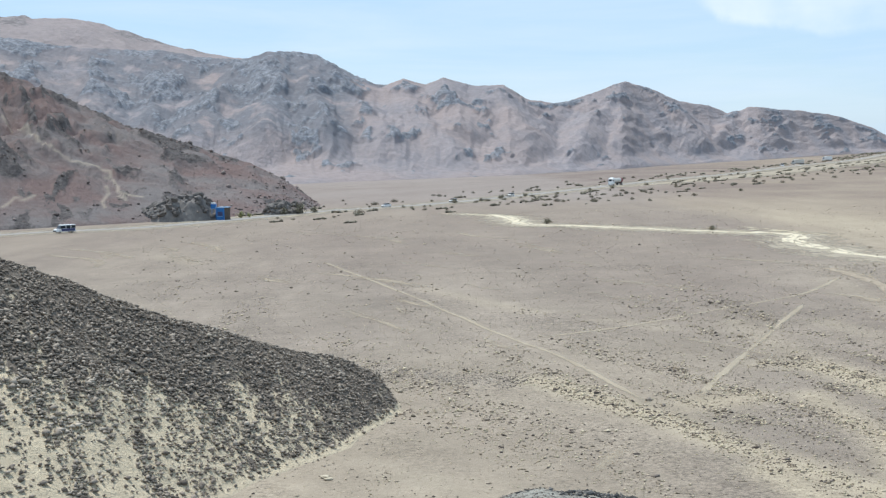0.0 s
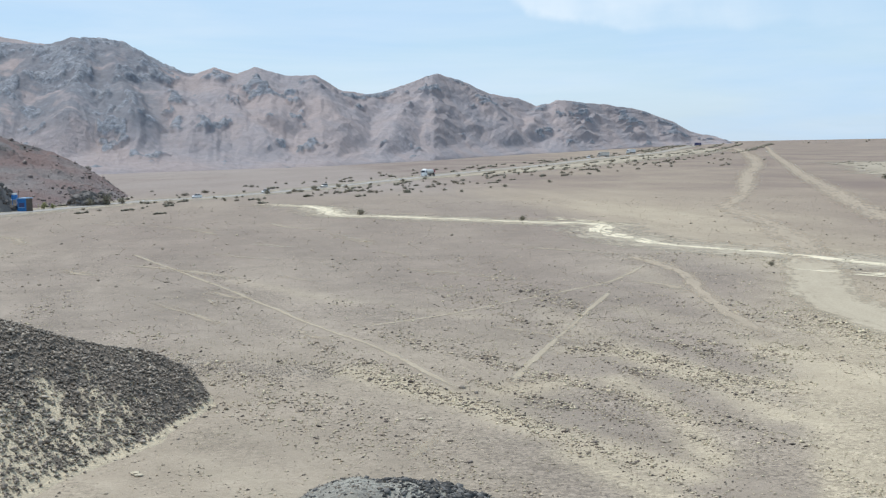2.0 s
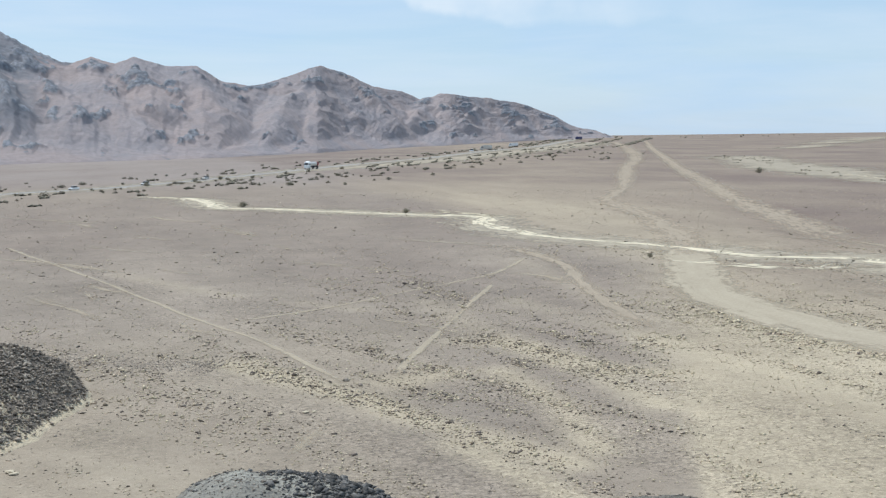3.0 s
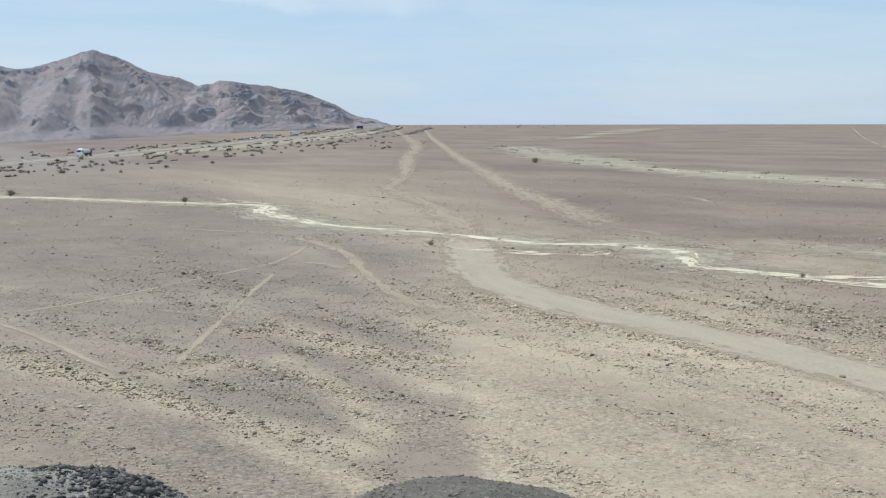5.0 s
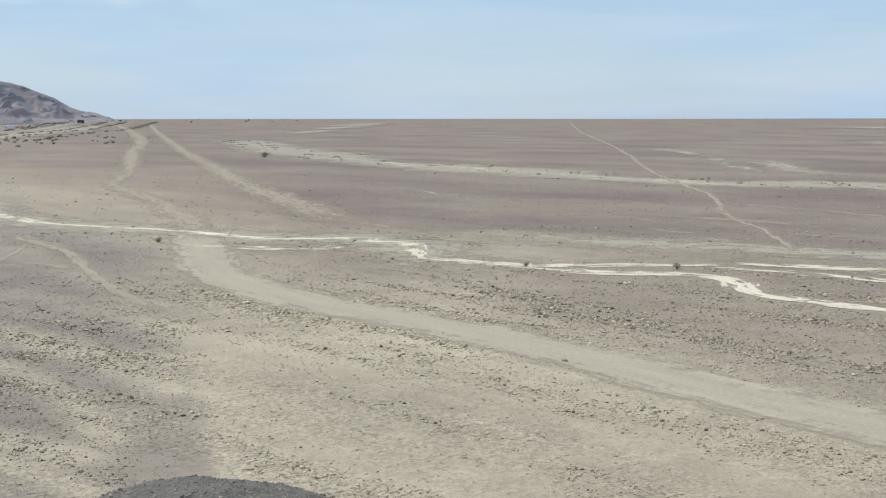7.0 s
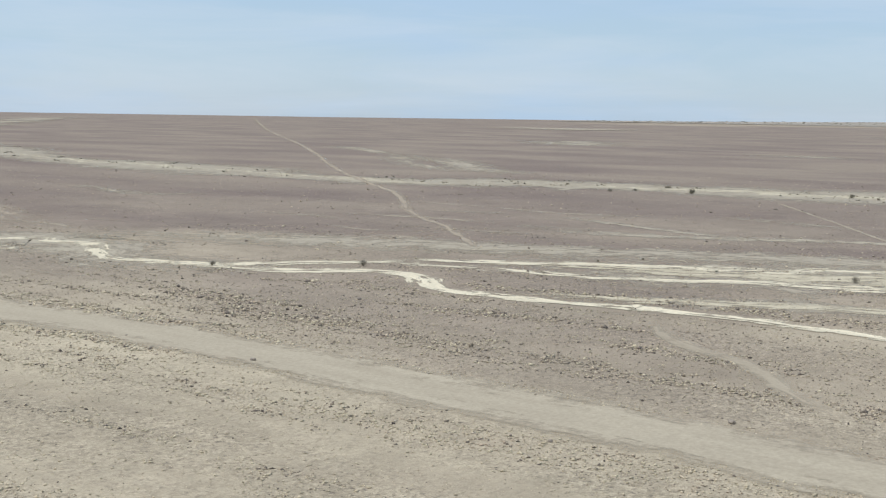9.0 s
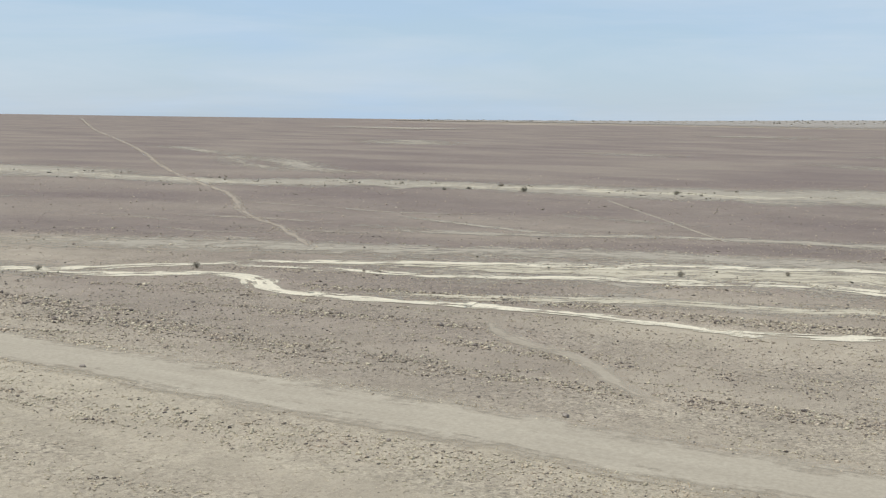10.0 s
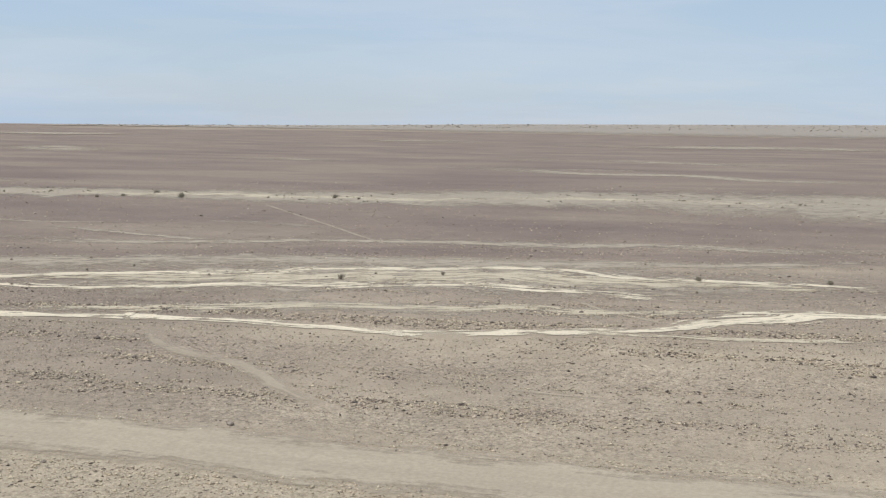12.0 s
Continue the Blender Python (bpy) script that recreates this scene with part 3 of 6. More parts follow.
ribbon("sand_band", [(110.1, 82.7), (114.5, 74.3), (120.4, 63.7), (125.4, 55.3), (129.7, 40.9), (134.3, 34.4), (132.7, 27.7), (134.8, 18.6), (139.2, 10.2)], 7, 0.022, SAND_BAND, "thin tan band of silt on the plain", "ground", 0.5, 14)
ribbon("sand_band", [(-205, 318), (-160, 342), (-128, 366.4), (-114.8, 376.6), (-91.8, 386.3), (-71.4, 418.7), (-44.3, 468.6), (-18, 491.8), (4.2, 522.2), (45, 598.5), (131.4, 778), (214.1, 925.7), (321.8, 1162.2), (446.9, 1396.2), (640, 1860), (842, 2354)], 24, 0.023, SAND_BAND, "pale dusty verge of the highway", "ground", 0, 15)
ribbon("sand_band", [(1236.3, 183.2), (1202.9, 124.6), (1231.9, 49.5), (1239.7, -34.6)], 172.9, 0.024, SAND_BAND, "thin pale silt streak on the plain", "ground", 0.6, 16, broken=0.5)
ribbon("sand_band", [(1235.3, 392.3), (1198.1, 353.1)], 92.1, 0.025, SAND_BAND, "thin pale silt streak on the plain", "ground", 0.6, 17, broken=0.5)
ribbon("sand_band", [(1187.8, 244.4), (1189.5, 215.6)], 83.3, 0.026, SAND_BAND, "thin pale silt streak on the plain", "ground", 0.6, 18, broken=0.5)
ribbon("sand_band", [(688.9, 185), (697.7, 147.8)], 38.6, 0.027, SAND_BAND, "thin pale silt streak on the plain", "ground", 0.6, 19, broken=0.5)
ribbon("sand_band", [(707.9, 137), (683.4, 70.5), (666.4, 29.2)], 27.2, 0.028, SAND_BAND, "thin pale silt streak on the plain", "ground", 0.6, 20, broken=0.5)
ribbon("sand_band", [(563.9, 173.4), (511.6, 100.3), (520.9, 61.5), (490.7, 29.5), (489.8, -14.2)], 23.4, 0.029, SAND_BAND, "thin pale silt streak on the plain", "ground", 0.6, 21, broken=0.5)
ribbon("sand_band", [(1372.5, 1016.2), (1290.9, 825.1)], 149.2, 0.030, SAND_BAND, "thin pale silt streak on the plain", "ground", 0.6, 22, broken=0.5)
ribbon("sand_band", [(776.6, 542.9), (660, 441.8)], 57.5, 0.031, SAND_BAND, "thin pale silt streak on the plain", "ground", 0.6, 23, broken=0.5)
ribbon("sand_band", [(589.4, 300.6), (602.2, 274.5), (586.6, 240.4)], 28.2, 0.032, SAND_BAND, "thin pale silt streak on the plain", "ground", 0.6, 24, broken=0.5)
ribbon("sand_band", [(1316.6, 481.4), (1235.3, 392.3)], 103.4, 0.033, SAND_BAND, "thin pale silt streak on the plain", "ground", 0.6, 25, broken=0.5)
ribbon("sand_band", [(495.2, 513.9), (483.8, 476.6), (424.1, 389.4), (356.1, 315.5), (326.0, 268.8)], [16, 14, 14, 14, 12], 0.034, SAND_BAND, "broken pale silt streak beside the footpath", "ground", 3, 26, broken=0.8)
ribbon("sand_band", [(423.6, 390.4), (396.7, 334.4), (348.7, 278.3), (329.8, 244.5)], 18.0, 0.035, SAND_BAND, "thin pale silt streak on the plain", "ground", 0.6, 27, broken=0.5)
ribbon("sand_band", [(545.1, 1028), (598.9, 1072), (752.9, 1280.5), (1003.6, 1624.8), (1253.8, 1886.6)], [35, 34, 62, 82, 64], 0.036, SAND_BAND, "thin pale silt streak on the plain", "ground", 6, 28, broken=0.7)
ribbon("sand_band", [(185.1, 276.8), (178.8, 241.2), (193.1, 235)], 7.4, 0.037, SAND_BAND, "thin pale silt streak on the plain", "ground", 0.6, 29, broken=0.5)
ribbon("sand_band", [(193.3, 163.4), (199.1, 152.1)], 3.6, 0.038, SAND_BAND, "thin pale silt streak on the plain", "ground", 0.6, 30, broken=0.5)
ribbon("sand_band", [(200.7, 139.5), (191.2, 107.7), (190.8, 94.8)], 2.9, 0.039, SAND_BAND, "thin pale silt streak on the plain", "ground", 0.6, 31, broken=0.5)
ribbon("sand_band", [(226.4, 119.4), (220.8, 95), (223.4, 84.5)], 5.7, 0.040, SAND_BAND, "thin pale silt streak on the plain", "ground", 0.6, 32, broken=0.5)
ribbon("sand_band", [(538.9, 140.8), (560, 94.6), (563.6, 70.2)], 12.1, 0.041, SAND_BAND, "thin pale silt streak on the plain", "ground", 0.6, 33, broken=0.5)
ribbon("sand_band", [(180.6, 135.1), (178.8, 122.8), (180.4, 112.7), (185.4, 100.5), (192.4, 88.5), (198, 76.5), (203, 62), (205, 45), (211, 32), (212.4, 22), (211.9, 9), (216.1, -7.2)], [5, 6, 5.4, 5.4, 5.4, 6, 8, 8, 6, 7, 6.5, 5], 0.042, SAND_BAND, "thin tan line of silt across the brown plain", "ground", 0.6, 34, broken=0.2)
ribbon("sand_band", [(115.4, 172.2), (122.5, 160.6), (128.9, 147.2), (135.8, 135.3), (142.7, 122.5), (148.3, 110.9), (154, 99), (159.8, 89.6), (164.7, 79.7), (168.8, 68.5), (172, 54.3), (175.6, 44), (179.5, 32), (185.6, 18.3), (191.2, 6.7), (200.4, -6.7)], [11, 12, 15, 15, 16, 14, 14, 15, 14, 14, 13, 10, 9, 7, 7, 5], 0.0425, SAND_BAND, "tan gravel belt beyond the braided stream bed", "ground", 0.8, 61, broken=0.25)
ribbon("sand_band", [(3050, 2150), (3330, 1650), (3530, 1150), (3650, 650), (3700, 150), (3690, -350), (3620, -800)], [500, 1100, 1600, 1800, 1900, 1900, 1900], 0.0428, RIM_SAND, "pale sandy rise on the far edge of the plain", "ground", 0, 63)
rng_s = random.Random(21)
for i in range(46):
    deg_s, r_s = (rng_s.uniform(-17, 14), rng_s.uniform(125, 330)) if i < 26 else (rng_s.uniform(14, 60), rng_s.uniform(115, 300))
    x_s, y_s = r_s * math.sin(radians(deg_s)), r_s * math.cos(radians(deg_s))
    lean_s = -0.5 if i < 26 else -0.2
    long_s = rng_s.uniform(0.06, 0.16) * r_s
    pts = [(x_s + (lean_s + rng_s.uniform(-0.35, 0.35)) * k * long_s, y_s + k * long_s) for k in (-0.5, 0, 0.5)]
    ribbon("silt_streak", pts, rng_s.uniform(0.006, 0.014) * r_s, 0.0428 + 0.0002 * (i % 5), STREAK, "faint pale streak of fine silt on gravel", "ground", 0.5, 100 + i, broken=0.5)
ribbon("footpath", PATH_A, 0.7, 0.043, PATH_DIRT, "narrow trodden footpath over gravel", "ground", 0.2, 35, broken=0.1)
ribbon("footpath", [(9.7, 134.7), (20.9, 143.7), (31.4, 153.7), (42.7, 164.1), (49.7, 172.5), (60.6, 191.5)], 0.85, 0.044, PATH_DIRT, "narrow trodden footpath over gravel", "ground", 0.2, 36, broken=0.35)
ribbon("footpath", [(8.4, 77), (11.6, 84.8)], 1.2, 0.045, PATH_DIRT, "short trodden footpath over gravel", "ground", 0.1, 37, broken=0.35)
ribbon("footpath", [(20.2, 101.1), (22.3, 106.6), (25.9, 115), (31.7, 128), (39, 144.7), (45.1, 158.9)], 0.85, 0.046, PATH_DIRT, "narrow trodden footpath over gravel", "ground", 0.15, 38, broken=0.35)
ribbon("footpath", [(274.9, 131.3), (230.1, 97.5), (193.7, 70.3)], 0.7, 0.047, PATH_DIRT, "faint trodden footpath over gravel", "ground", 0.2, 39)
ribbon("footpath", [(142.6, 28.9), (135.1, 24), (127.3, 15.9)], 0.9, 0.048, PATH_DIRT, "faint trodden footpath over gravel", "ground", 0.2, 40)
ribbon("footpath", [(92.3, 23.7), (91.5, 16.6)], 0.7, 0.049, PATH_DIRT, "faint trodden footpath over gravel", "ground", 0.2, 41)
ribbon("footpath", [(61.3, 207), (61.3, 177.5), (56, 155.3), (52.2, 135.1), (50, 118)], 2.2, 0.050, FAR_DUST, "faint trodden footpath over gravel", "ground", 0.2, 42)
ribbon("footpath", PATH_UP, [5, 4, 3.2, 3.2, 3, 2.6, 2.4, 2.3, 2.2, 2.1, 2.1, 2, 1.8, 1.6, 1.5], 0.051, FAR_DUST, "trodden footpath winding up the brown plain", "ground", 0.5, 43, broken=0.3)
ribbon("footpath", PATH_E, 2.2, 0.052, PATH_DIRT, "trodden footpath down to the dirt track", "ground", 0.3, 44, broken=0.4)
ribbon("dirt_track", [(764.5, 1830.8), (491.5, 1159.7), (352.9, 812), (277.7, 623.5), (231.5, 504.5), (209.3, 447.1), (191.9, 400.9), (170.7, 346.9), (155.2, 304.9), (146.2, 277.2), (137.8, 252.2), (128.8, 226), (120.4, 203), (114, 184.8)], [8, 8.3, 7.8, 7.8, 8.6, 8.7, 8.8, 8.4, 9, 10.3, 9.6, 10, 10.4, 8.5], 0.053, FAR_DUST, "straight graded dirt track over the brown plain", "ground", 0.5, 45, broken=0.2)
ribbon("dirt_track", [(68, -30), (68, -12), (68.3, 5), (68.1, 20.6), (68, 33), (68, 48), (68.3, 60), (68.2, 75), (67.9, 88), (67.3, 103), (66.3, 113), (65.9, 124), (66.8, 137), (70.8, 152), (77, 166), (84, 184), (90.8, 200.6), (95.8, 213.7)], [7.4] * 13 + [7.0, 6.8, 7.0, 7.4, 7.8], 0.054, TRACK_DIRT, "dusty dirt track with wheel ruts", "ground", 0.3, 46, True)
ribbon("dirt_track", [(84, 184), (90.8, 200.6), (95.8, 213.7), (102.8, 232.7), (109.6, 255.9), (116.4, 282.3), (123.4, 315.1), (131.5, 341.9), (154.9, 391.8), (176.5, 440.8), (207.4, 517.6), (255.8, 636), (311.6, 762), (416.6, 1026.6), (512.1, 1283.7), (668.8, 1710.3)], [6, 6.3, 6.6, 6.6, 6, 6, 5.8, 4.8, 5, 6.2, 9, 9.4, 10.4, 14, 13, 13], 0.055, FAR_DUST, "patchy dusty track winding over the brown plain", "ground", 1.0, 47, broken=0.2)
ribbon("dry_stream_bed", WASH_MAIN, [6, 6.5, 6, 5.4, 5, 5, 5, 5, 4.8, 4.4, 3.2, 2.6, 2.6, 3.2, 4.2] + [2.8]*3 + [3.0, 2.6, 2.6, 3.4] + [4]*2, 0.056, SILT, "dry stream bed of cracked white silt", "ground", 0.7, 48, broken=0.18)
ribbon("dry_stream_bed", [(78.2, 177.8), (82, 172.4), (86.8, 165.4), (93, 160.5), (97.4, 162.3)], [2.6, 3, 3.6, 3.2, 2.6], 0.057, SILT, "dry stream bed of cracked white silt", "ground", 0.6, 49, broken=0.3)
ribbon("dry_stream_bed", [(131, 103.4), (137.5, 94.8), (141.2, 80.8), (149.9, 64.4), (156.7, 49.5), (161.5, 41.9), (159.6, 32.9), (162.2, 18.7), (167.5, -5.5)], [6, 6, 6, 8, 10, 11, 9, 8, 6], 0.058, SILT_THIN, "broad braided bed of pale silt", "ground", 1.2, 50)
ribbon("dry_stream_bed", [(98.8, 141.9), (101.4, 132.5), (104.1, 127.1), (106.2, 124.3), (109, 124.3), (118.8, 116.8), (128, 111.5), (132.8, 103.9), (140, 94.2), (151.6, 71.2), (157.6, 67.2), (165.3, 52.2), (170.4, 44.2), (171.1, 36.3), (168.4, 31.1), (166.2, 26.9), (167, 19.2), (167.7, 2.1), (168.7, -5.5)], [4, 4]+[3.6]*17, 0.059, SILT, "thin dry stream bed of white silt", "ground", 1, 51, broken=0.4)
ribbon("dry_stream_bed", [(121.4, 110.2), (125.2, 104), (127.5, 95), (133.3, 77), (138.7, 71.3), (143.4, 60.7), (149, 47), (149.7, 30.8), (147.4, 21.3), (146.1, 15)], 3.6, 0.060, SILT, "thin dry stream bed of white silt", "ground", 1, 52, broken=0.4)
ribbon("dry_stream_bed", [(110.1, 82.7), (114.5, 74.3), (120.4, 63.7), (125.4, 55.3), (129.7, 40.9), (134.3, 34.4), (132.7, 27.7), (134.8, 18.6), (139.2, 10.2)], 3.4, 0.061, SILT_THIN, "thin dry stream bed of pale silt", "ground", 0.6, 53, broken=0.1)
ribbon("dry_stream_bed", WASH_LOW, [2.4, 2.6, 2.8, 3.4, 4, 3.6]+[3]*5+[2.6]*7+[4, 5, 5, 4.5, 4], 0.062, SILT, "thin dry stream bed of white silt", "ground", 0.8, 54, broken=0.12)
ribbon("dry_stream_bed", [(119.5, 22.3), (120.4, 15.1), (120.6, 8.8), (125.4, -4.4)], 1.8, 0.063, SILT_THIN, "thin dry stream bed of pale silt", "ground", 0.4, 55, broken=0.4)
ribbon("dry_stream_bed", [(136, 11.7), (138.8, 8.2), (140.9, 3.2)], 1.6, 0.064, SILT, "short strand of white silt", "ground", 0.2, 56)
ribbon("dry_stream_bed", [(73.7, 315.2), (76.3, 299.3), (80.5, 286.2), (84.3, 276.2)], 5, 0.065, SILT_THIN, "short strand of pale silt", "ground", 0.5, 57, broken=0.3)
ribbon("road", ROAD_WAY, 8.5, 0.066, ASPHALT, "straight two-lane asphalt highway through the desert", "road", 0, 58)


# ---- mountains ----
SURFACE = {}


def mountain(name, az, base, depth, crest, material, label, seed, wave, rough, back=0.6, n_az=520, n_d=150, flat=1.0, crag_bias=0.0, trails=()):
    """A range seen between two headings. base, crest: pairs of heading and foot distance, or skyline degrees; depth: metres from foot to crest."""
    a = np.linspace(az[0], az[1], n_az)
    s = np.linspace(0, 1 + back, n_d)
    S, A = np.meshgrid(s, a, indexing="ij")
    foot = np.interp(A, *zip(*base))
    top = np.interp(A, *zip(*crest)) + 0.035 * fbm(A / 0.9, A * 0 + seed, 4, 0.6, seed)
    depth = np.interp(A, *zip(*depth)) if isinstance(depth, list) else depth
    R = foot + depth * S
    X, Y = R * np.sin(np.radians(A)), R * np.cos(np.radians(A))
    warp_x = X + 0.35 * wave * fbm(X / wave, Y / wave, 3, 0.5, seed + 40)
    warp_y = Y + 0.35 * wave * fbm(X / wave, Y / wave, 3, 0.5, seed + 50)
    rid = fbm(warp_x / wave, warp_y / wave, 6, 0.52, seed, True)
    arc = np.radians(A) * 1.1 * foot
    ribs = fbm((arc + 0.5 * (warp_x - X)) / (wave * 0.62), S * 0.55 + (warp_y - Y) / wave * 0.4, 5, 0.5, seed + 23, True)
    rid = 0.5 * rid + 0.5 * ribs
    rid2 = fbm(warp_x / (wave * 0.18), warp_y / (wave * 0.18), 4, 0.55, seed + 9, True)
    up = np.where(S < 1, np.clip(S, 0, 1) ** flat, 1 - 0.9 * (np.clip(S - 1, 0, None) / back) ** 1.3)
    env = ease(S, 0.0, 0.4) * (0.3 + 0.7 * np.clip(np.abs(1 - S) / 0.3, 0, 1))
    # bare crags stand out of the scree where the ridges are sharp
    pa, pr = arc + 0.3 * (warp_x - X), 0.42 * R + 0.3 * (warp_y - Y)
    tor = np.clip(fbm(pa / (wave * 0.22), pr / (wave * 0.22), 5, 0.62, seed + 77) - 0.36 + 0.3 * (up - 0.5) + 0.3 * (ribs - 0.6), 0, 0.6)
    tor += 0.5 * np.clip(fbm(pa / (wave * 0.085), pr / (wave * 0.085), 4, 0.6, seed + 87) - 0.45 + 0.3 * (rid - 0.5), 0, 0.5)
    H = np.clip(up * (1 + rough * env * (rid - 0.5)) + env * (0.012 * rid2 + tor * (0.045 + 0.045 * rid2)), -0.02, None)
    H -= 0.02 * (S < 0.01)
    # raise or lower each heading so that its skyline stands at the crest's height
    want = np.tan(np.radians(top[0]))
    lo, hi = np.full(n_az, 0.1), np.full(n_az, 3000.0)
    for _ in range(40):
        m = (lo + hi) / 2
        el = ((H * m - EYE) / R).max(0)
        hi, lo = np.where(el > want, m, hi), np.where(el > want, lo, m)
    k = np.convolve(np.pad(m, 6, "edge"), np.hanning(15)[1:-1] / np.hanning(15).sum(), "valid")
    Z = H * k - 1.5 * (1 - ease(k, 1.0, 6.0))
    crag = np.clip(0.12 + crag_bias + 0.25 * (up - 0.5) + 0.22 * (rid - 0.5) + 1.6 * tor, 0, 1)
    trail = np.zeros_like(Z)
    deep = depth if np.isscalar(depth) else depth.mean()
    rise = np.degrees(np.arctan((Z - EYE) / R))
    for way in trails:
        p = []
        for a0, el in way:
            col = int(round((a0 - az[0]) / (az[1] - az[0]) * (n_az - 1)))
            p.append((a0, s[int(np.argmax(rise[:, col] >= el))]))
        for (a0, s0), (a1, s1) in zip(p[:-1], p[1:]):
            px, py = (A - a0) * np.radians(foot), (S - s0) * deep
            qx, qy = (a1 - a0) * np.radians(foot), (s1 - s0) * deep
            t = np.clip((px * qx + py * qy) / (qx * qx + qy * qy), 0, 1)
            trail = np.maximum(trail, 1.1 - np.hypot(px - t * qx, (py - t * qy) * 0.6) / 0.85)
    SURFACE[name] = (X, Y, Z, crag, S)
    me = mesh_of(name, np.stack([X, Y, Z], -1), grid_faces(n_d, n_az), material, True, {"crag": crag, "trail": np.clip(trail, 0, 1)})
    return tagged(new(name, me), label, "mountain", kind="structure")


def scree_range(name, az, base, depth, crest, material, label, seed, n_az=1000, n_d=190, back=0.5, crags=(), spurs=()):
    """A range whose spurs run down from the crest between smooth fans of scree; bare crags stand along the spurs."""
    rng = np.random.default_rng(seed)
    a = np.linspace(az[0], az[1], n_az)
    s = np.concatenate([np.linspace(0, 1, n_d - 30), np.linspace(1, 1 + back, 31)[1:]])
    S, A = np.meshgrid(s, a, indexing="ij")
    foot = np.interp(A, *zip(*base))
    top = np.interp(A, *zip(*crest))
    top = top + 0.03 * fbm(A / 0.8, A * 0 + seed, 4, 0.6, seed)
    deep = np.interp(A, *zip(*depth))
    R = foot + deep * S
    X, Y = R * np.sin(np.radians(A)), R * np.cos(np.radians(A))
    arc_of = np.concatenate([[0], np.cumsum(np.radians(np.diff(a)) * (foot[0, 1:] + 0.6 * deep[0, 1:]))])
    arc, D = np.broadcast_to(arc_of, A.shape), deep * S
    tall = R[0] * 0 + (foot[0] + deep[0]) * np.tan(np.radians(top[0])) + EYE
    soft = np.convolve(np.pad(tall, 30, "edge"), np.ones(61) / 61, "valid")
    wx = arc + 7 * fbm(arc / 120, D / 120, 3, 0.5, seed + 1) + 2.5 * fbm(arc / 24, D / 30, 3, 0.5, seed + 2)
    wd = D + 8 * fbm(arc / 90 + 7, D / 90, 3, 0.5, seed + 3)
    # the main crest falls to the fans at its foot
    u = np.clip(wd / deep, 0, 1.6)
    Z = np.where(u < 1, tall * (0.72 * u ** 1.6 + 0.28 * u), tall * (1 - 0.8 * (u - 1) / back))
    near = np.full(Z.shape, 60.0)
    for top_az, low_az, reach, big in spurs:
        c0, c1 = np.interp(top_az, a, arc_of), np.interp(low_az, a, arc_of)
        h0, d0 = np.interp(top_az, a, soft), np.interp(top_az, a, deep[0])
        px, py, qx, qy = wx - c0, wd - d0 * 0.99, c1 - c0, -d0 * reach
        t = np.clip((px * qx + py * qy) / (qx * qx + qy * qy), 0, 1)
        gap = np.hypot(px - t * qx, py - t * qy)
        knob = 1 + 0.07 * value_noise(t * 6, t * 0 + top_az, seed + 5)
        zj = h0 * big * (1 - 0.97 * reach * t) * (1 - 0.75 * ease(t, 0.72, 1.0)) * knob - (np.sqrt(gap ** 2 + 16) - 4) * rng.uniform(0.4, 0.52)
        near = np.where(zj > Z - 3, np.minimum(near, gap), near)
        k = 4.0
        Z = np.where(np.abs(zj - Z) < k, np.maximum(Z, zj) + (k - np.abs(zj - Z)) ** 2 / (4 * k), np.maximum(Z, zj))
    high = np.clip(Z / tall, 0, 1.1)
    env = ease(u, 0.03, 0.25) * (0.25 + 0.75 * np.clip(np.abs(1 - u) / 0.12, 0, 1))
    rill = fbm(wx / 15, D / 190, 4, 0.55, seed + 6, True)
    lump = fbm(wx / 30, wd / 40, 5, 0.55, seed + 7)
    place = np.interp(A, *zip(*crags))
    rocky = fbm(wx / 42, wd / 52, 4, 0.62, seed + 8) + 0.42 * np.exp(-near / 8) + 0.5 * (high - 0.6) + place
    mass = ease(rocky, 0.40, 0.78)
    block = fbm(wx / 15, wd / 20, 4, 0.6, seed + 9, True)
    Z = Z + env * (1.1 * rill + 1.1 * lump + mass * (1.2 + 2.6 * np.clip(block, -0.6, 1.4)))
    slate = ease(rocky, -0.6, 0.05) * ease(place, 0.05, 0.16) * ease(high, 0.12, 0.4)
    H = np.clip(Z / tall.max(), -0.02, None)
    want = np.tan(np.radians(top[0]))
    lo, hi = np.full(n_az, 0.1), np.full(n_az, 3000.0)
    for _ in range(40):
        m = (lo + hi) / 2
        el = ((H * m - EYE) / R).max(0)
        hi, lo = np.where(el > want, m, hi), np.where(el > want, lo, m)
    k = np.convolve(np.pad(m, 9, "edge"), np.hanning(21)[1:-1] / np.hanning(21).sum(), "valid")
    Z = H * k * ease(S, 0.0, 0.07)
    Z -= 2.5 * (1 - ease(S, 0.0, 0.05)) + 1.5 * (1 - ease(tall, 4.0, 20.0))
    me = mesh_of(name, np.stack([X, Y, Z], -1), grid_faces(len(s), n_az), material, True, {"crag": np.clip(0.08 + 0.62 * mass + 0.24 * slate, 0, 1), "trail": Z * 0, "slate": slate})
    return tagged(new(name, me), label, "mountain", kind="structure")


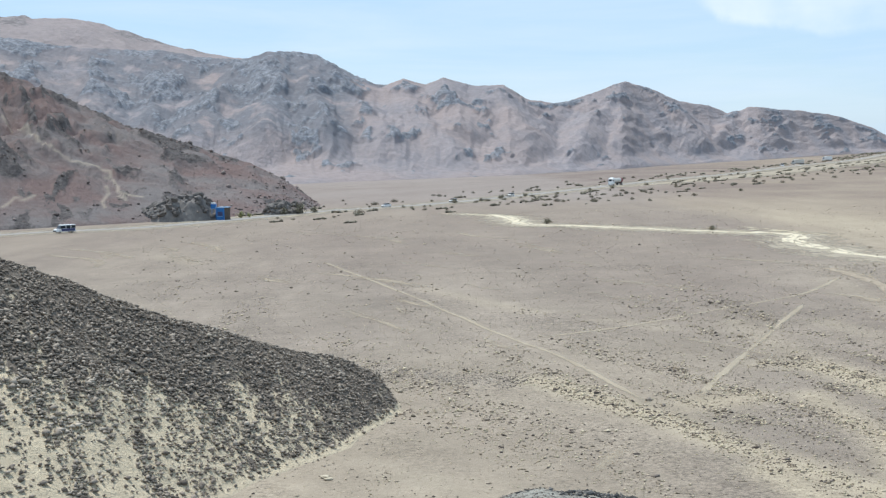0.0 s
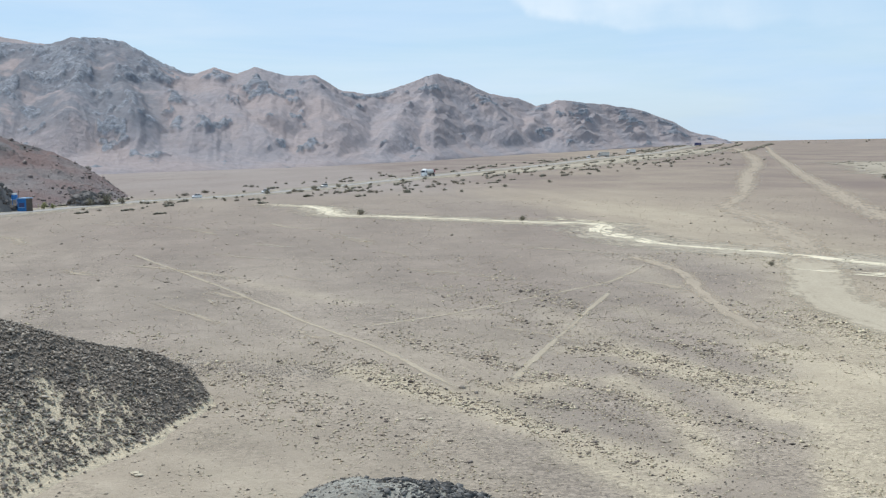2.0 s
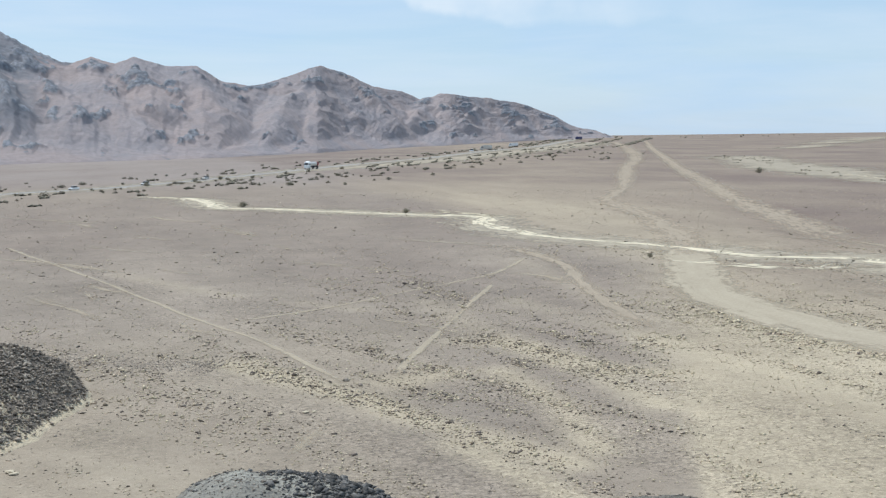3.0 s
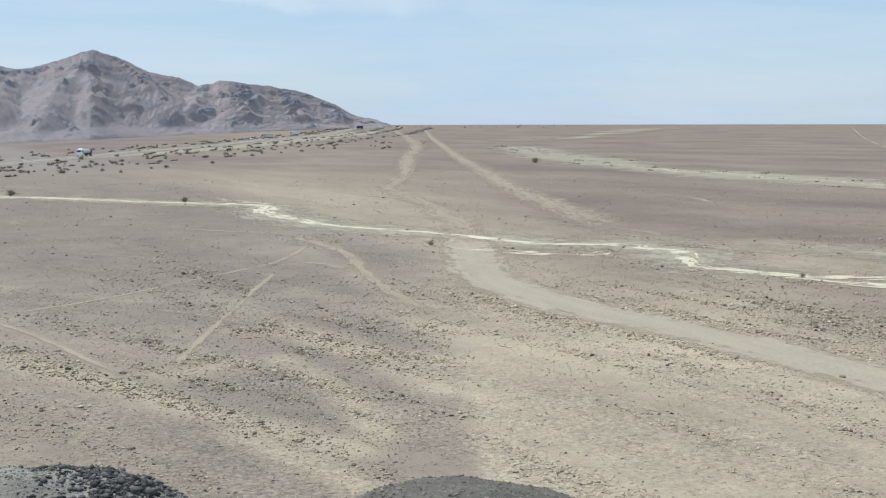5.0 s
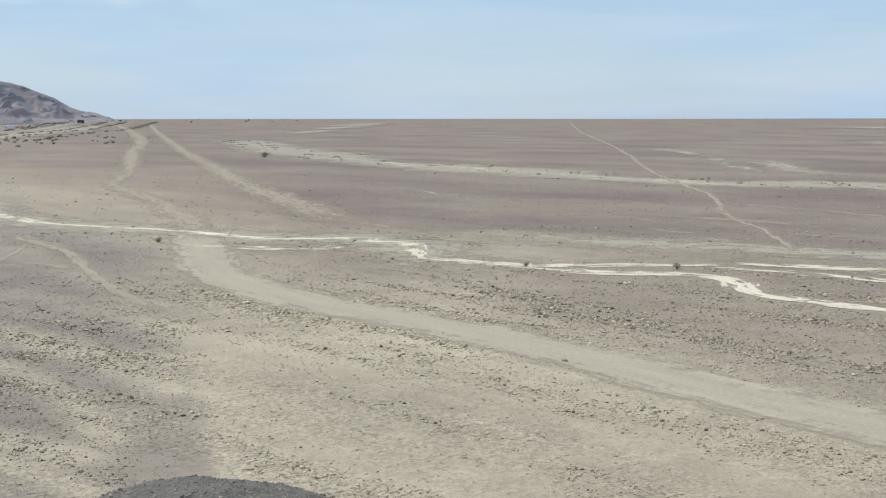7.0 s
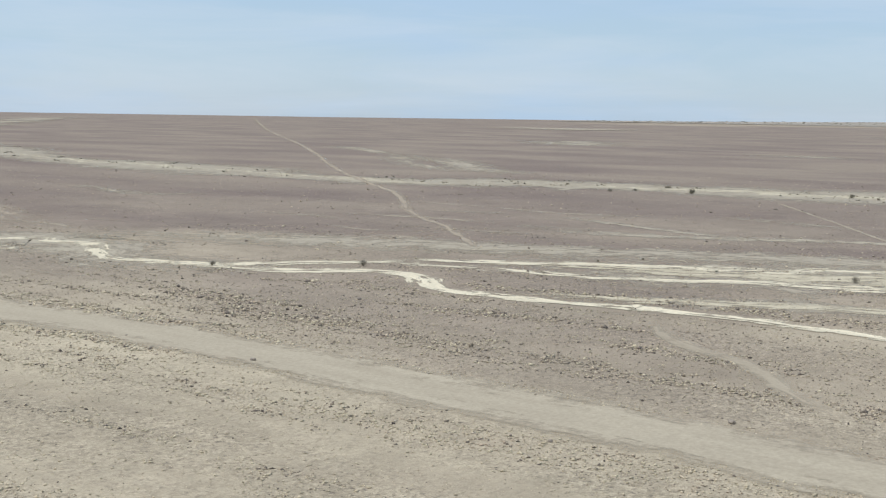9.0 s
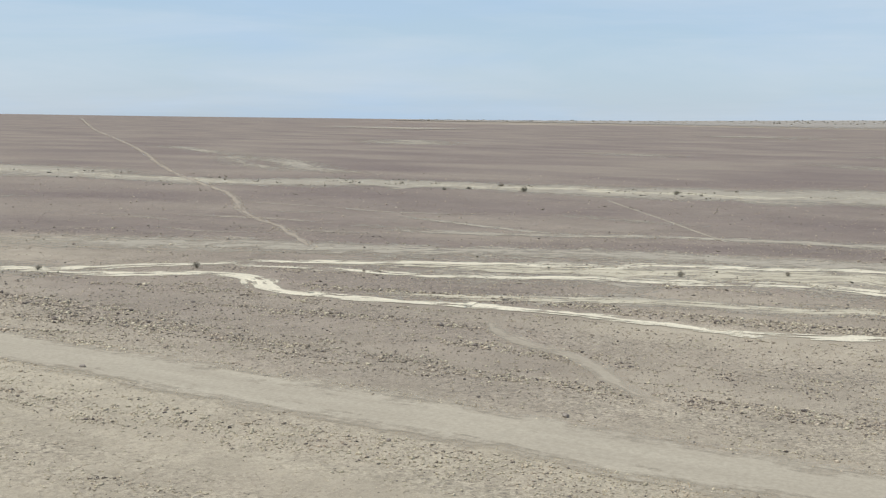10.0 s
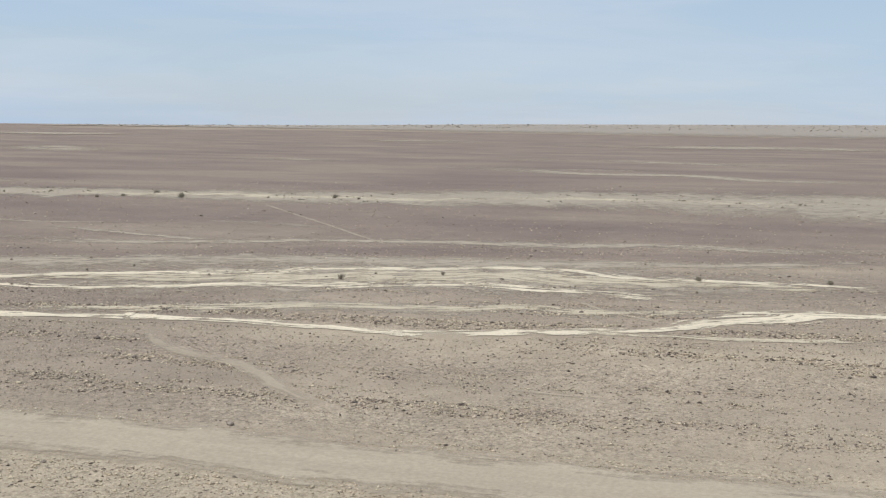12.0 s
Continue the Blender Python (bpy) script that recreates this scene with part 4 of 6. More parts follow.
# distance haze is put into the range's rock colours: paler and bluer
FAR_ROCK = mountain_material("hazed_range_rock", (0.332, 0.296, 0.296), (0.292, 0.27, 0.278), (0.185, 0.197, 0.22), (0.265, 0.268, 0.284), 60.0, (0.345, 0.292, 0.28), (0.176, 0.183, 0.202))
# base colours lifted to a pinkish grey that stands for haze
BACK_ROCK = mountain_material("hazed_back_slope", (0.35, 0.302, 0.292), (0.315, 0.275, 0.268), (0.235, 0.215, 0.212), (0.28, 0.25, 0.245), 200.0)
HILL_ROCK = mountain_material("red_hill_rock", (0.206, 0.183, 0.173), (0.175, 0.157, 0.151), (0.08, 0.072, 0.07), (0.14, 0.126, 0.12), 22.0, (0.182, 0.133, 0.122))
mountain("mountain_back", (-40, 0), [(-40, 2300), (0, 2300)], 1300, [(-40, 4.5), (-28, 5.6), (-18.8, 6.3), (-17.2, 6.2), (-15.8, 6.2), (-14.2, 5.8), (-11.8, 5), (-9.9, 4.6), (-8.7, 4.4), (-6, 3.5), (0, 1)], BACK_ROCK,
         "broad smooth mountain behind the range, brown paled by haze", 3, 900.0, 0.18, n_az=260, n_d=90, flat=0.9, crag_bias=-0.25)
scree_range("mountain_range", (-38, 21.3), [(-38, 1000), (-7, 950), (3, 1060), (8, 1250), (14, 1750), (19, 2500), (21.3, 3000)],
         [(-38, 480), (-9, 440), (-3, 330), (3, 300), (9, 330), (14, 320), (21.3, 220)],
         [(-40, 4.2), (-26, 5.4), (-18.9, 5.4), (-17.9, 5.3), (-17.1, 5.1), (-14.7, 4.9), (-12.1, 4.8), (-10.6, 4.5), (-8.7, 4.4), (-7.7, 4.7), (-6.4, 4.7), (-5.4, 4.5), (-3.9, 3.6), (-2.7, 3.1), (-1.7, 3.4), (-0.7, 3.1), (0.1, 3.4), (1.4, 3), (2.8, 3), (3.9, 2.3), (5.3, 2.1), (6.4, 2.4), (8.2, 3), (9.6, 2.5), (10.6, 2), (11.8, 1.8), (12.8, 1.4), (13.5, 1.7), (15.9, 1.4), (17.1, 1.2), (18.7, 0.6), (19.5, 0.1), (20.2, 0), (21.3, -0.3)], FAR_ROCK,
         "rugged bare range of grey rock with mauve haze in its colour", 7, crags=[(-38, 0.15), (-16, 0.12), (-9, 0.22), (-5, 0.2), (-3, 0.0), (0, 0.02), (6, -0.12), (8, -0.16), (11, -0.1), (15, -0.04), (21, 0.0)],
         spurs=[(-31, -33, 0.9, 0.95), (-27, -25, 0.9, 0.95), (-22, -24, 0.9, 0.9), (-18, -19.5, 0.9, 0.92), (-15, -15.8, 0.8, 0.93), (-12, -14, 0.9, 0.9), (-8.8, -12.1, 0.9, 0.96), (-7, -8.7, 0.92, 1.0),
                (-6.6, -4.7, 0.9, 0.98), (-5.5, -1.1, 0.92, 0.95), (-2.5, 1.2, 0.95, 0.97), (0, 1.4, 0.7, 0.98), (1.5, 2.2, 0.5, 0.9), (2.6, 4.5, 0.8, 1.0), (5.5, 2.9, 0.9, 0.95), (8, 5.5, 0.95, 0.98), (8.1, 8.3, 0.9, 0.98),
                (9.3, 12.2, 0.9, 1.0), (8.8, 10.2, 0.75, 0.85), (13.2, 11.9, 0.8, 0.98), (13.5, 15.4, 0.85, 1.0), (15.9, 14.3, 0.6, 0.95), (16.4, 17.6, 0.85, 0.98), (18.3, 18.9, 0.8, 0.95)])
mountain("red_hill", (-45, -4.6), [(-45, 380), (-20, 412), (-13, 430), (-8, 458), (-5.3, 500), (-4.6, 510)], [(-45, 190), (-14, 180), (-8, 110), (-5.3, 30), (-4.6, 20)],
         [(-45, 6), (-30, 7), (-24, 5.2), (-18.9, 3.9), (-17.1, 3.2), (-15.5, 2.4), (-13.9, 1.6), (-12, 1), (-10.1, 0.3), (-8.6, -0.2), (-7.1, -1), (-6.1, -1.7), (-5.3, -2.1), (-4.6, -2.5)], HILL_ROCK,
         "bare reddish brown rocky hill above the highway", 17, 60.0, 0.34, n_az=540, n_d=160, flat=0.95, crag_bias=-0.08,
         trails=[[(-19, 2.1), (-18.1, 1.6), (-17.6, 1), (-16.9, 0.5), (-16.1, -0), (-15.6, -0.1)], [(-15.6, -0.1), (-15.2, -0.2), (-15, -0.4), (-14.7, -0.5), (-14.7, -0.7), (-14.9, -0.7)], [(-14.6, -0.8), (-14.4, -1.1), (-14.4, -1.3), (-14.1, -1.6), (-14.1, -1.7), (-14.4, -1.5)], [(-14.1, -1.4), (-13.8, -1.5), (-13.4, -1.6)], [(-14.9, -1), (-14.8, -1.4), (-15.1, -1.7), (-15, -2)], [(-19.2, -1.8), (-18.7, -1.4), (-18.3, -1.6), (-17.9, -1.4)]])


# ---- the dark spur beside the lookout ----
def spur_raw(x, y):
    ax, ay, dx, dy = -4.8, 102.0, -55.2, -32.0
    L = math.hypot(dx, dy)
    k = ((x - ax) * dx + (y - ay) * dy) / L ** 2
    nrm = np.abs((x - ax) * dy - (y - ay) * dx) / L
    top = np.interp(k, [-0.2, -0.03, 0.0, 0.02, 0.067, 0.142, 0.214, 0.282, 0.346, 0.395, 0.431, 0.466, 0.7, 1.0, 1.3],
                    [-5.0, -2.2, 0.6, 2.8, 4.35, 5.6, 7.1, 8.55, 10.35, 11.85, 13.05, 13.85, 17.4, 19.4, 19.4])
    fall = np.interp(k, [0, 0.064, 0.15, 0.3, 0.5], [0.9, 0.77, 0.53, 0.56, 0.5])
    z = top - (np.sqrt(nrm ** 2 + 1.2) - 1.0) * fall
    z += 0.28 * fbm(x / 5.0, y / 5.0, 4, 0.55, 61) * ease(z, 0, 2)
    return np.where(k > -0.19, z, -1.0)


def spur_z(x, y):
    """The spur with a foot that runs out softly into the plain."""
    z = spur_raw(x, y)
    return 0.5 * (z + np.sqrt(z * z + 0.12)) - 0.05


def spur_run(x, y):
    """Runnels down the flank: about -1 to 1."""
    return fbm((x * -0.865 + y * -0.5) / 1.5 + 0.45 * fbm(x / 5, y / 5, 2, 0.5, 65), spur_out(x, y) / 16.0, 3, 0.5, 64)


def spur_low(x, y):
    """How far down the spur's flank: 0 on the crest, 1 at the foot."""
    k = ((x + 4.8) * -55.2 + (y - 102.0) * -32.0) / (55.2 ** 2 + 32.0 ** 2)
    top = np.interp(k, [0.0, 0.067, 0.214, 0.346, 0.466, 1.0], [1.5, 4.1, 6.65, 9.9, 13.4, 19.0])
    return np.clip(spur_out(x, y) * 0.56 / top, 0, 1.5)


def spur_out(x, y):
    """Metres from the spur's crest line."""
    return np.abs((x + 4.8) * -32.0 - (y - 102.0) * -55.2) / math.hypot(55.2, 32.0)


def build_spur():
    xs, ys = np.arange(-75, 6, 0.45), np.arange(40, 132, 0.45)
    X, Y = np.meshgrid(xs, ys, indexing="xy")
    Z = spur_z(X, Y)
    raw = spur_raw(X, Y)
    # pale sand shows through in runnels low on the near flank
    m, n, l, b = bsdf("spur_rubble", 0.95, 0.12)
    v = coords(n, l)
    st = coords(n, l, (1.0, 0.22, 1.0), -30)
    dark = mix(n, l, noise_fac(n, l, v, 1.4, 0.35, 0.65, 5, 0.65), (0.125, 0.105, 0.087), (0.215, 0.183, 0.15))
    pale = mix(n, l, noise_fac(n, l, v, 0.8, 0.35, 0.65, 4), (0.64, 0.54, 0.385), (0.54, 0.455, 0.325))
    f = maths(n, l, "ADD", attr(n, "sand"), noise_fac(n, l, st, 1.6, 0.25, 0.75, 6, 0.65, (-0.4, 0.4)))
    r = n.new("ShaderNodeMapRange")
    r.inputs[1].default_value, r.inputs[2].default_value = 0.42, 0.62
    l.new(f, r.inputs[0])
    pale = mix(n, l, attr(n, "foot"), pale, (0.40, 0.345, 0.26))
    l.new(mix(n, l, r.outputs[0], dark, pale), b.inputs["Base Color"])
    bump(n, l, b, noise_fac(n, l, v, 2.2, 0.2, 0.8, 6, 0.7), 0.9, 0.25)
    low = spur_low(X, Y)
    west = ease(-X, 8, 20)
    sand = 0.28 + 0.2 * ease(low, 0.45, 0.95) + 0.42 * west * ease(low, 0.35, 0.8) + 0.5 * spur_run(X, Y) * ease(low, 0.25, 0.7) * (0.25 + 0.75 * west) + 0.7 * ease(-raw, -0.5, 0.1)
    me = mesh_of("rocky_spur", np.stack([X, Y, Z + ground_z(X, Y) - 0.05], -1), grid_faces(len(ys), len(xs)), m, True, {"sand": np.clip(sand, 0, 1), "foot": ease(-raw, -0.05, 0.25)})
    tagged(new("rocky_spur", me), "low spur of black broken rock with pale sandy foot", "hill", kind="structure")


build_spur()


# ---- the lookout hill under the camera ----
MOUND_R = 34.0


def hill_z(x, y):
    r, az = np.hypot(x, y), np.degrees(np.arctan2(x, y))
    z = np.where(r < 5, 18.3 - 0.02 * r, 18.2 - (r - 5) * 0.33 - 0.0006 * (r - 5) ** 2)
    el_a = np.interp(az, [-4, -1, 0.3, 1.1, 2.1, 4.2, 6.2, 8.3, 9.9, 10.9, 12.5, 15], [-21, -18.5, -16.9, -15.9, -15.2, -14.8, -14.95, -15.2, -15.75, -16.3, -17.2, -19.5])
    el_b = np.interp(az, [15, 18, 20.6, 22.3, 24.7, 27.2, 30.0, 33, 37], [-19.5, -17.6, -16.5, -16.15, -16.15, -16.5, -17.2, -18.4, -21])
    el = np.maximum(el_a, el_b)
    top = EYE + MOUND_R * np.tan(np.radians(el - 0.15))
    inside = (az > -4) & (az < 37)
    bump_ = np.where(inside, top - (18.2 - (MOUND_R - 5) * 0.33 - 0.5), 0)
    z = z + np.clip(bump_, 0, None) * np.exp(-((r - MOUND_R) / 4.5) ** 2)
    return z + 0.10 * fbm(x / 1.7, y / 1.7, 4, 0.55, 71) * ease(r, 6, 15)


def build_hill():
    az = np.radians(np.concatenate([np.arange(-180, -12, 3.0), np.arange(-12, 44, 0.3), np.arange(44, 180, 3.0)]))
    r = np.concatenate([[0.01, 2, 4, 5, 6, 8, 11, 15, 19, 23], np.arange(26, 40, 0.25), [41, 44, 48, 53, 60]])
    R, A = np.meshgrid(r, az, indexing="ij")
    X, Y = R * np.sin(A), R * np.cos(A)
    m, n, l, b = bsdf("lookout_rock", 0.95, 0.12)
    v = coords(n, l)
    c = mix(n, l, noise_fac(n, l, v, 0.7, 0.4, 0.62, 5), (0.36, 0.345, 0.295), (0.24, 0.226, 0.195))
    c = mix(n, l, noise_fac(n, l, v, 5.0, 0.5, 0.68, 4, 0.7), c, (0.11, 0.105, 0.10))
    c = mix(n, l, noise_fac(n, l, v, 0.35, 0.55, 0.66, 5), c, (0.29, 0.275, 0.235))
    rubble = mix(n, l, noise_fac(n, l, v, 3.0, 0.4, 0.62, 6, 0.7), (0.19, 0.175, 0.145), (0.10, 0.092, 0.08))
    c = mix(n, l, maths(n, l, "MULTIPLY", attr(n, "rubble"), 0.8), c, rubble)
    l.new(c, b.inputs["Base Color"])
    bump(n, l, b, noise_fac(n, l, v, 4.0, 0.2, 0.8, 6, 0.7), 0.9, 0.12)
    me = mesh_of("lookout_hill", np.stack([X, Y, hill_z(X, Y)], -1), grid_faces(len(r), len(az), True), m, True, {"rubble": ease(np.degrees(A), 13, 17)})
    tagged(new("lookout_hill", me), "grey rubble hill that carries the lookout", "hill", kind="structure")


build_hill()


# ---- stones ----
def rock_shapes(count, seed):
    """Unit rocks: dented, flattened lumps of twenty faces."""
    rng = np.random.default_rng(seed)
    bm = bmesh.new()
    bmesh.ops.create_icosphere(bm, subdivisions=1, radius=1.0)
    v = np.array([p.co[:] for p in bm.verts])
    f = np.array([[q.index for q in p.verts] for p in bm.faces])
    bm.free()
    shapes = []
    for _ in range(count):
        s = v * (1 + 0.28 * rng.standard_normal((len(v), 1)).clip(-1.4, 1.4)) * rng.uniform(0.6, 1.25, (1, 3))
        s[:, 2] *= 0.62
        shapes.append(s)
    return np.array(shapes), f


SHAPES, ROCK_FACES = rock_shapes(14, 5)


CHIP = np.array([(1, 0, 0), (-1, 0, 0), (0, 1, 0), (0, -1, 0), (0, 0, 1), (0, 0, -1)], dtype=float)
CHIP_FACES = np.array([(0, 2, 4), (2, 1, 4), (1, 3, 4), (3, 0, 4), (2, 0, 5), (1, 2, 5), (3, 1, 5), (0, 3, 5)])


def scatter(name, x, y, z, size, material, label, seed, sink=0.25, chips=False):
    """Many stones in one mesh: lumps of twenty faces, or splintered chips of eight."""
    rng = np.random.default_rng(seed)
    k = len(x)
    if chips:
        s = CHIP[None] + rng.uniform(-0.38, 0.38, (k, 6, 3))
        s = s * rng.uniform(0.65, 1.4, (k, 1, 3)) * (1, 1, 0.6)
        faces = CHIP_FACES
    else:
        s = SHAPES[rng.integers(0, len(SHAPES), k)]
        faces = ROCK_FACES
    a = rng.uniform(0, 2 * np.pi, k)
    ca, sa_ = np.cos(a)[:, None], np.sin(a)[:, None]
    px, py = s[..., 0] * ca - s[..., 1] * sa_, s[..., 0] * sa_ + s[..., 1] * ca
    P = np.stack([px, py, s[..., 2]], -1) * size[:, None, None]
    P += np.stack([x, y, z + size * (0.6 - sink) * 0.6], -1)[:, None, :]
    F = faces[None] + (np.arange(k) * s.shape[1])[:, None, None]
    me = mesh_of(name, P.reshape(-1, 3), F.reshape(-1, 3), material)
    return tagged(new(name, me), label, "stones", kind="stuff")


def field_stones():
    """Tan clods in long flood bands and in the berms of the track, with bare gravel between; dark stones are few."""
    rng = np.random.default_rng(8)
    k = 980000
    r = np.sqrt(rng.uniform(55 ** 2, 220 ** 2, k))
    az = np.radians(rng.uniform(-24, 98, k))
    x, y = r * np.sin(az), r * np.cos(az)
    u, w = flood_u(x, y), y
    bands = fbm(u / 6.5, w / 60, 4, 0.6, 21) + 0.55 * fbm(x / 3.2, y / 5, 3, 0.6, 33)
    side = distance_to(DIRT_WAY, x, y)
    berm = np.exp(-((side - 6.0) / 2.9) ** 2)
    band = np.exp(-(np.minimum(distance_to(BAND_A, x, y), distance_to(BAND_B, x, y)) / 2.2) ** 2)
    clump = np.maximum(0.85 * ease(bands, -0.1, 0.9), np.maximum(0.9 * berm, 0.9 * band) * ease(bands, -0.6, 0.3))
    bare = np.exp(-(distance_to(LANE, x, y) / 1.7) ** 2)
    dens = (0.17 + 0.12 * ease(u, 70, 80) + 0.05 * ease(np.interp(y, EDGE_Y, EDGE_X) - x, 0, 3) + 0.75 * clump) * (1 - 0.9 * ease(r, 95, 185)) * (1 - 0.85 * bare) * (0.5 + 0.5 * np.maximum(ease(x, 12, 24), band))
    keep = (rng.uniform(0, 1, k) < dens) & (side > 3.3) & (distance_to(WASH_MAIN, x, y) > 3) & (distance_to(WASH_LOW, x, y) > 2.5)
    keep &= (distance_to(PATH_A, x, y) > 0.8) & (distance_to(PATH_E, x, y) > 0.9) & (spur_raw(x, y) < -0.1)
    x, y, clump, r, u = x[keep], y[keep], clump[keep], r[keep], u[keep]
    size = np.clip(rng.lognormal(math.log(0.063), 0.42, len(x)), 0.026, 0.19) * (0.75 + 0.5 * clump) * np.clip(r / 95, 0.8, 1.25)
    z = ground_z(x, y)
    odds = rng.uniform(0, 1, len(x))
    grey = 1 - ease(x - np.interp(y, EDGE_Y, EDGE_X), -4, 4)
    brown = odds > 0.95 - np.maximum(0.12 * grey, 0.07 * ease(u, 70, 80))
    pick = (odds < 0.22 + 0.26 * np.maximum(grey, ease(u, 70, 82))) & ~brown
    pale = ~pick & ~brown
    fr = np.sqrt(rng.uniform(185 ** 2, 420 ** 2, 11000))
    fa = np.radians(rng.uniform(-14, 96, 11000))
    fx, fy = fr * np.sin(fa), fr * np.cos(fa)
    scatter("far_stones", fx, fy, ground_z(fx, fy), np.clip(rng.lognormal(math.log(0.12), 0.4, 11000), 0.06, 0.4), FIELD_ROCK, "scattered stones on the brown plain beyond the wash", 86, chips=True)
    scatter("brown_stones", x[brown], y[brown], z[brown], size[brown] * 1.05, BROWN_ROCK, "small dark varnished stones strewn over the gravel plain", 80, chips=True)
    scatter("field_stones", x[pick], y[pick], z[pick], size[pick], FIELD_ROCK, "small brown stones strewn over the gravel plain", 81, chips=True)
    scatter("pale_stones", x[pale], y[pale], z[pale], size[pale], CLOD, "small tan clods strewn over the gravel plain", 82, chips=True)


def spur_stones():
    rng = np.random.default_rng(9)
    k = 100000
    x, y = rng.uniform(-60, 3, k), rng.uniform(62, 112, k)
    z, raw = spur_z(x, y) + ground_z(x, y), spur_raw(x, y)
    ax, ay, dx, dy = -4.8, 102.0, -55.2, -32.0
    far = (x - ax) * dy - (y - ay) * dx
    low = spur_low(x, y)
    west = ease(-x, 8, 20)
    dens = (1.02 - 0.22 * ease(low, 0.45, 0.95) - 0.46 * west * ease(low, 0.3, 0.8) - 0.95 * spur_run(x, y) * ease(low, 0.3, 0.75) * (0.2 + 0.8 * west)) * (0.04 + 0.96 * ease(raw, -0.1, 0.7))
    dens = np.maximum(dens, 0.12 * ease(raw, 0, 0.8))
    dens *= 1 - 0.25 * ease(fbm(x / 3.5, y / 3.5, 3, 0.55, 66), 0, 0.6)
    keep = (raw > -1.2) & (far < 350) & (rng.uniform(0, 1, k) < dens)
    x, y, z = x[keep], y[keep], z[keep]
    size = np.clip(rng.lognormal(math.log(0.085), 0.40, len(x)), 0.045, 0.26) * (1 + 0.32 * ease(-x, 7, 24) * ease(spur_low(x, y), 0.1, 0.6))
    # a thin tail of rubble runs on from the tip
    t, n_ = rng.uniform(0, 1, 2600) ** 1.3, rng.normal(0, 1, 2600)
    tx, ty = -8 + 14 * t + n_ * 0.7, 118 - 10 * t + n_ * (1.7 - 0.3 * t)
    x, y, z = np.append(x, tx), np.append(y, ty), np.append(z, spur_z(tx, ty) + ground_z(tx, ty))
    size = np.append(size, rng.uniform(0.06, 0.15, 2600))
    scatter("spur_rubble_stones", x, y, z, size, DARK_ROCK, "angular black stones covering the spur", 83, chips=True)


def mound_stones():
    rng = np.random.default_rng(10)
    k = 5000
    az = np.concatenate([rng.normal(8.8, 1.5, k), rng.uniform(-2, 14, k // 8)])
    r = rng.uniform(29, 39, len(az))
    x, y = r * np.sin(np.radians(az)), r * np.cos(np.radians(az))
    size = np.clip(rng.lognormal(math.log(0.042), 0.5, len(x)), 0.02, 0.15)
    scatter("mound_stones", x, y, hill_z(x, y), size, MOUND_ROCK, "black rubble on the crest of the lookout hill", 84, chips=True)
    az, r = rng.uniform(-2, 36, 9000), rng.uniform(29, 37, 9000)
    x, y = r * np.sin(np.radians(az)), r * np.cos(np.radians(az))
    size = np.clip(rng.lognormal(math.log(0.022), 0.45, len(x)), 0.012, 0.07)
    scatter("hill_gravel", x, y, hill_z(x, y), size, DARK_ROCK, "fine grey gravel on the lookout hill", 85, chips=True)


field_stones()
spur_stones()
mound_stones()


# ---- parts ----
def part(name, bm, material, parent, label=""):
    me = bpy.data.meshes.new(name)
    bm.to_mesh(me)
    bm.free()
    me.materials.append(material)
    ob = new(name, me)
    ob.parent = parent
    return tagged(ob, label) if label else ob


def empty(name, m, label, category, group=""):
    ob = new(name)
    ob.matrix_basis = m
    ob.empty_display_size = 0.3
    return tagged(ob, label, category, group)


def boulder(x, y, size, label, seed, material=DARK_ROCK, flat=0.66, group="lone dark rocks on the plain"):
    bm = bmesh.new()
    bmesh.ops.create_icosphere(bm, subdivisions=3, radius=1.0)
    for v in bm.verts:
        q = v.co * 1.3 + Vector((seed * 3.1, 0, 0))
        v.co *= 1 + 0.42 * noise.fractal(q, 0.9, 2.0, 4)
        v.co.z *= flat
    bmesh.ops.scale(bm, vec=(size, size * 0.8, size), verts=bm.verts)
    me = bpy.data.meshes.new("rock")
    bm.to_mesh(me)
    bm.free()
    me.materials.append(material)
    ob = new("rock", me)
    ob.matrix_basis = pose(x, y, float(ground_z(x, y)) + size * 0.3, 0, 0, seed * 47)
    return tagged(ob, label, "rock", group)


boulder(15.9, 99.9, 0.28, "dark rock on the gravel beside a footpath", 1)
boulder(16.7, 97.8, 0.2, "small dark rock on the gravel beside a footpath", 2)
boulder(65.8, 75.2, 0.26, "dark rock on the edge of the dirt track", 3)
boulder(65.5, 91.5, 0.14, "dark rock on the dirt track", 4)
boulder(73.7, 37.6, 0.26, "dark rock on stony gravel", 5)
boulder(61.9, 43.6, 0.16, "small dark rock on stony gravel", 6)
boulder(11.2, 89.1, 0.24, "flat pale rock lying on the gravel", 20, PALE_ROCK, 0.3, "flat pale rocks on the plain")
boulder(11.8, 89.1, 0.2, "flat pale rock lying on the gravel", 21, PALE_ROCK, 0.3, "flat pale rocks on the plain")
boulder(-8, 78.5, 0.3, "flat pale rock lying on the gravel", 22, PALE_ROCK, 0.3, "flat pale rocks on the plain")
boulder(-7.7, 78, 0.26, "flat pale rock lying on the gravel", 23, PALE_ROCK, 0.3, "flat pale rocks on the plain")
boulder(-7.9, 78.8, 0.2, "flat pale rock lying on the gravel", 24, PALE_ROCK, 0.3, "flat pale rocks on the plain")
boulder(11.4, 88.3, 0.16, "small dark rock among pale rocks on gravel", 25, DARK_ROCK, 0.3, "flat pale rocks on the plain")

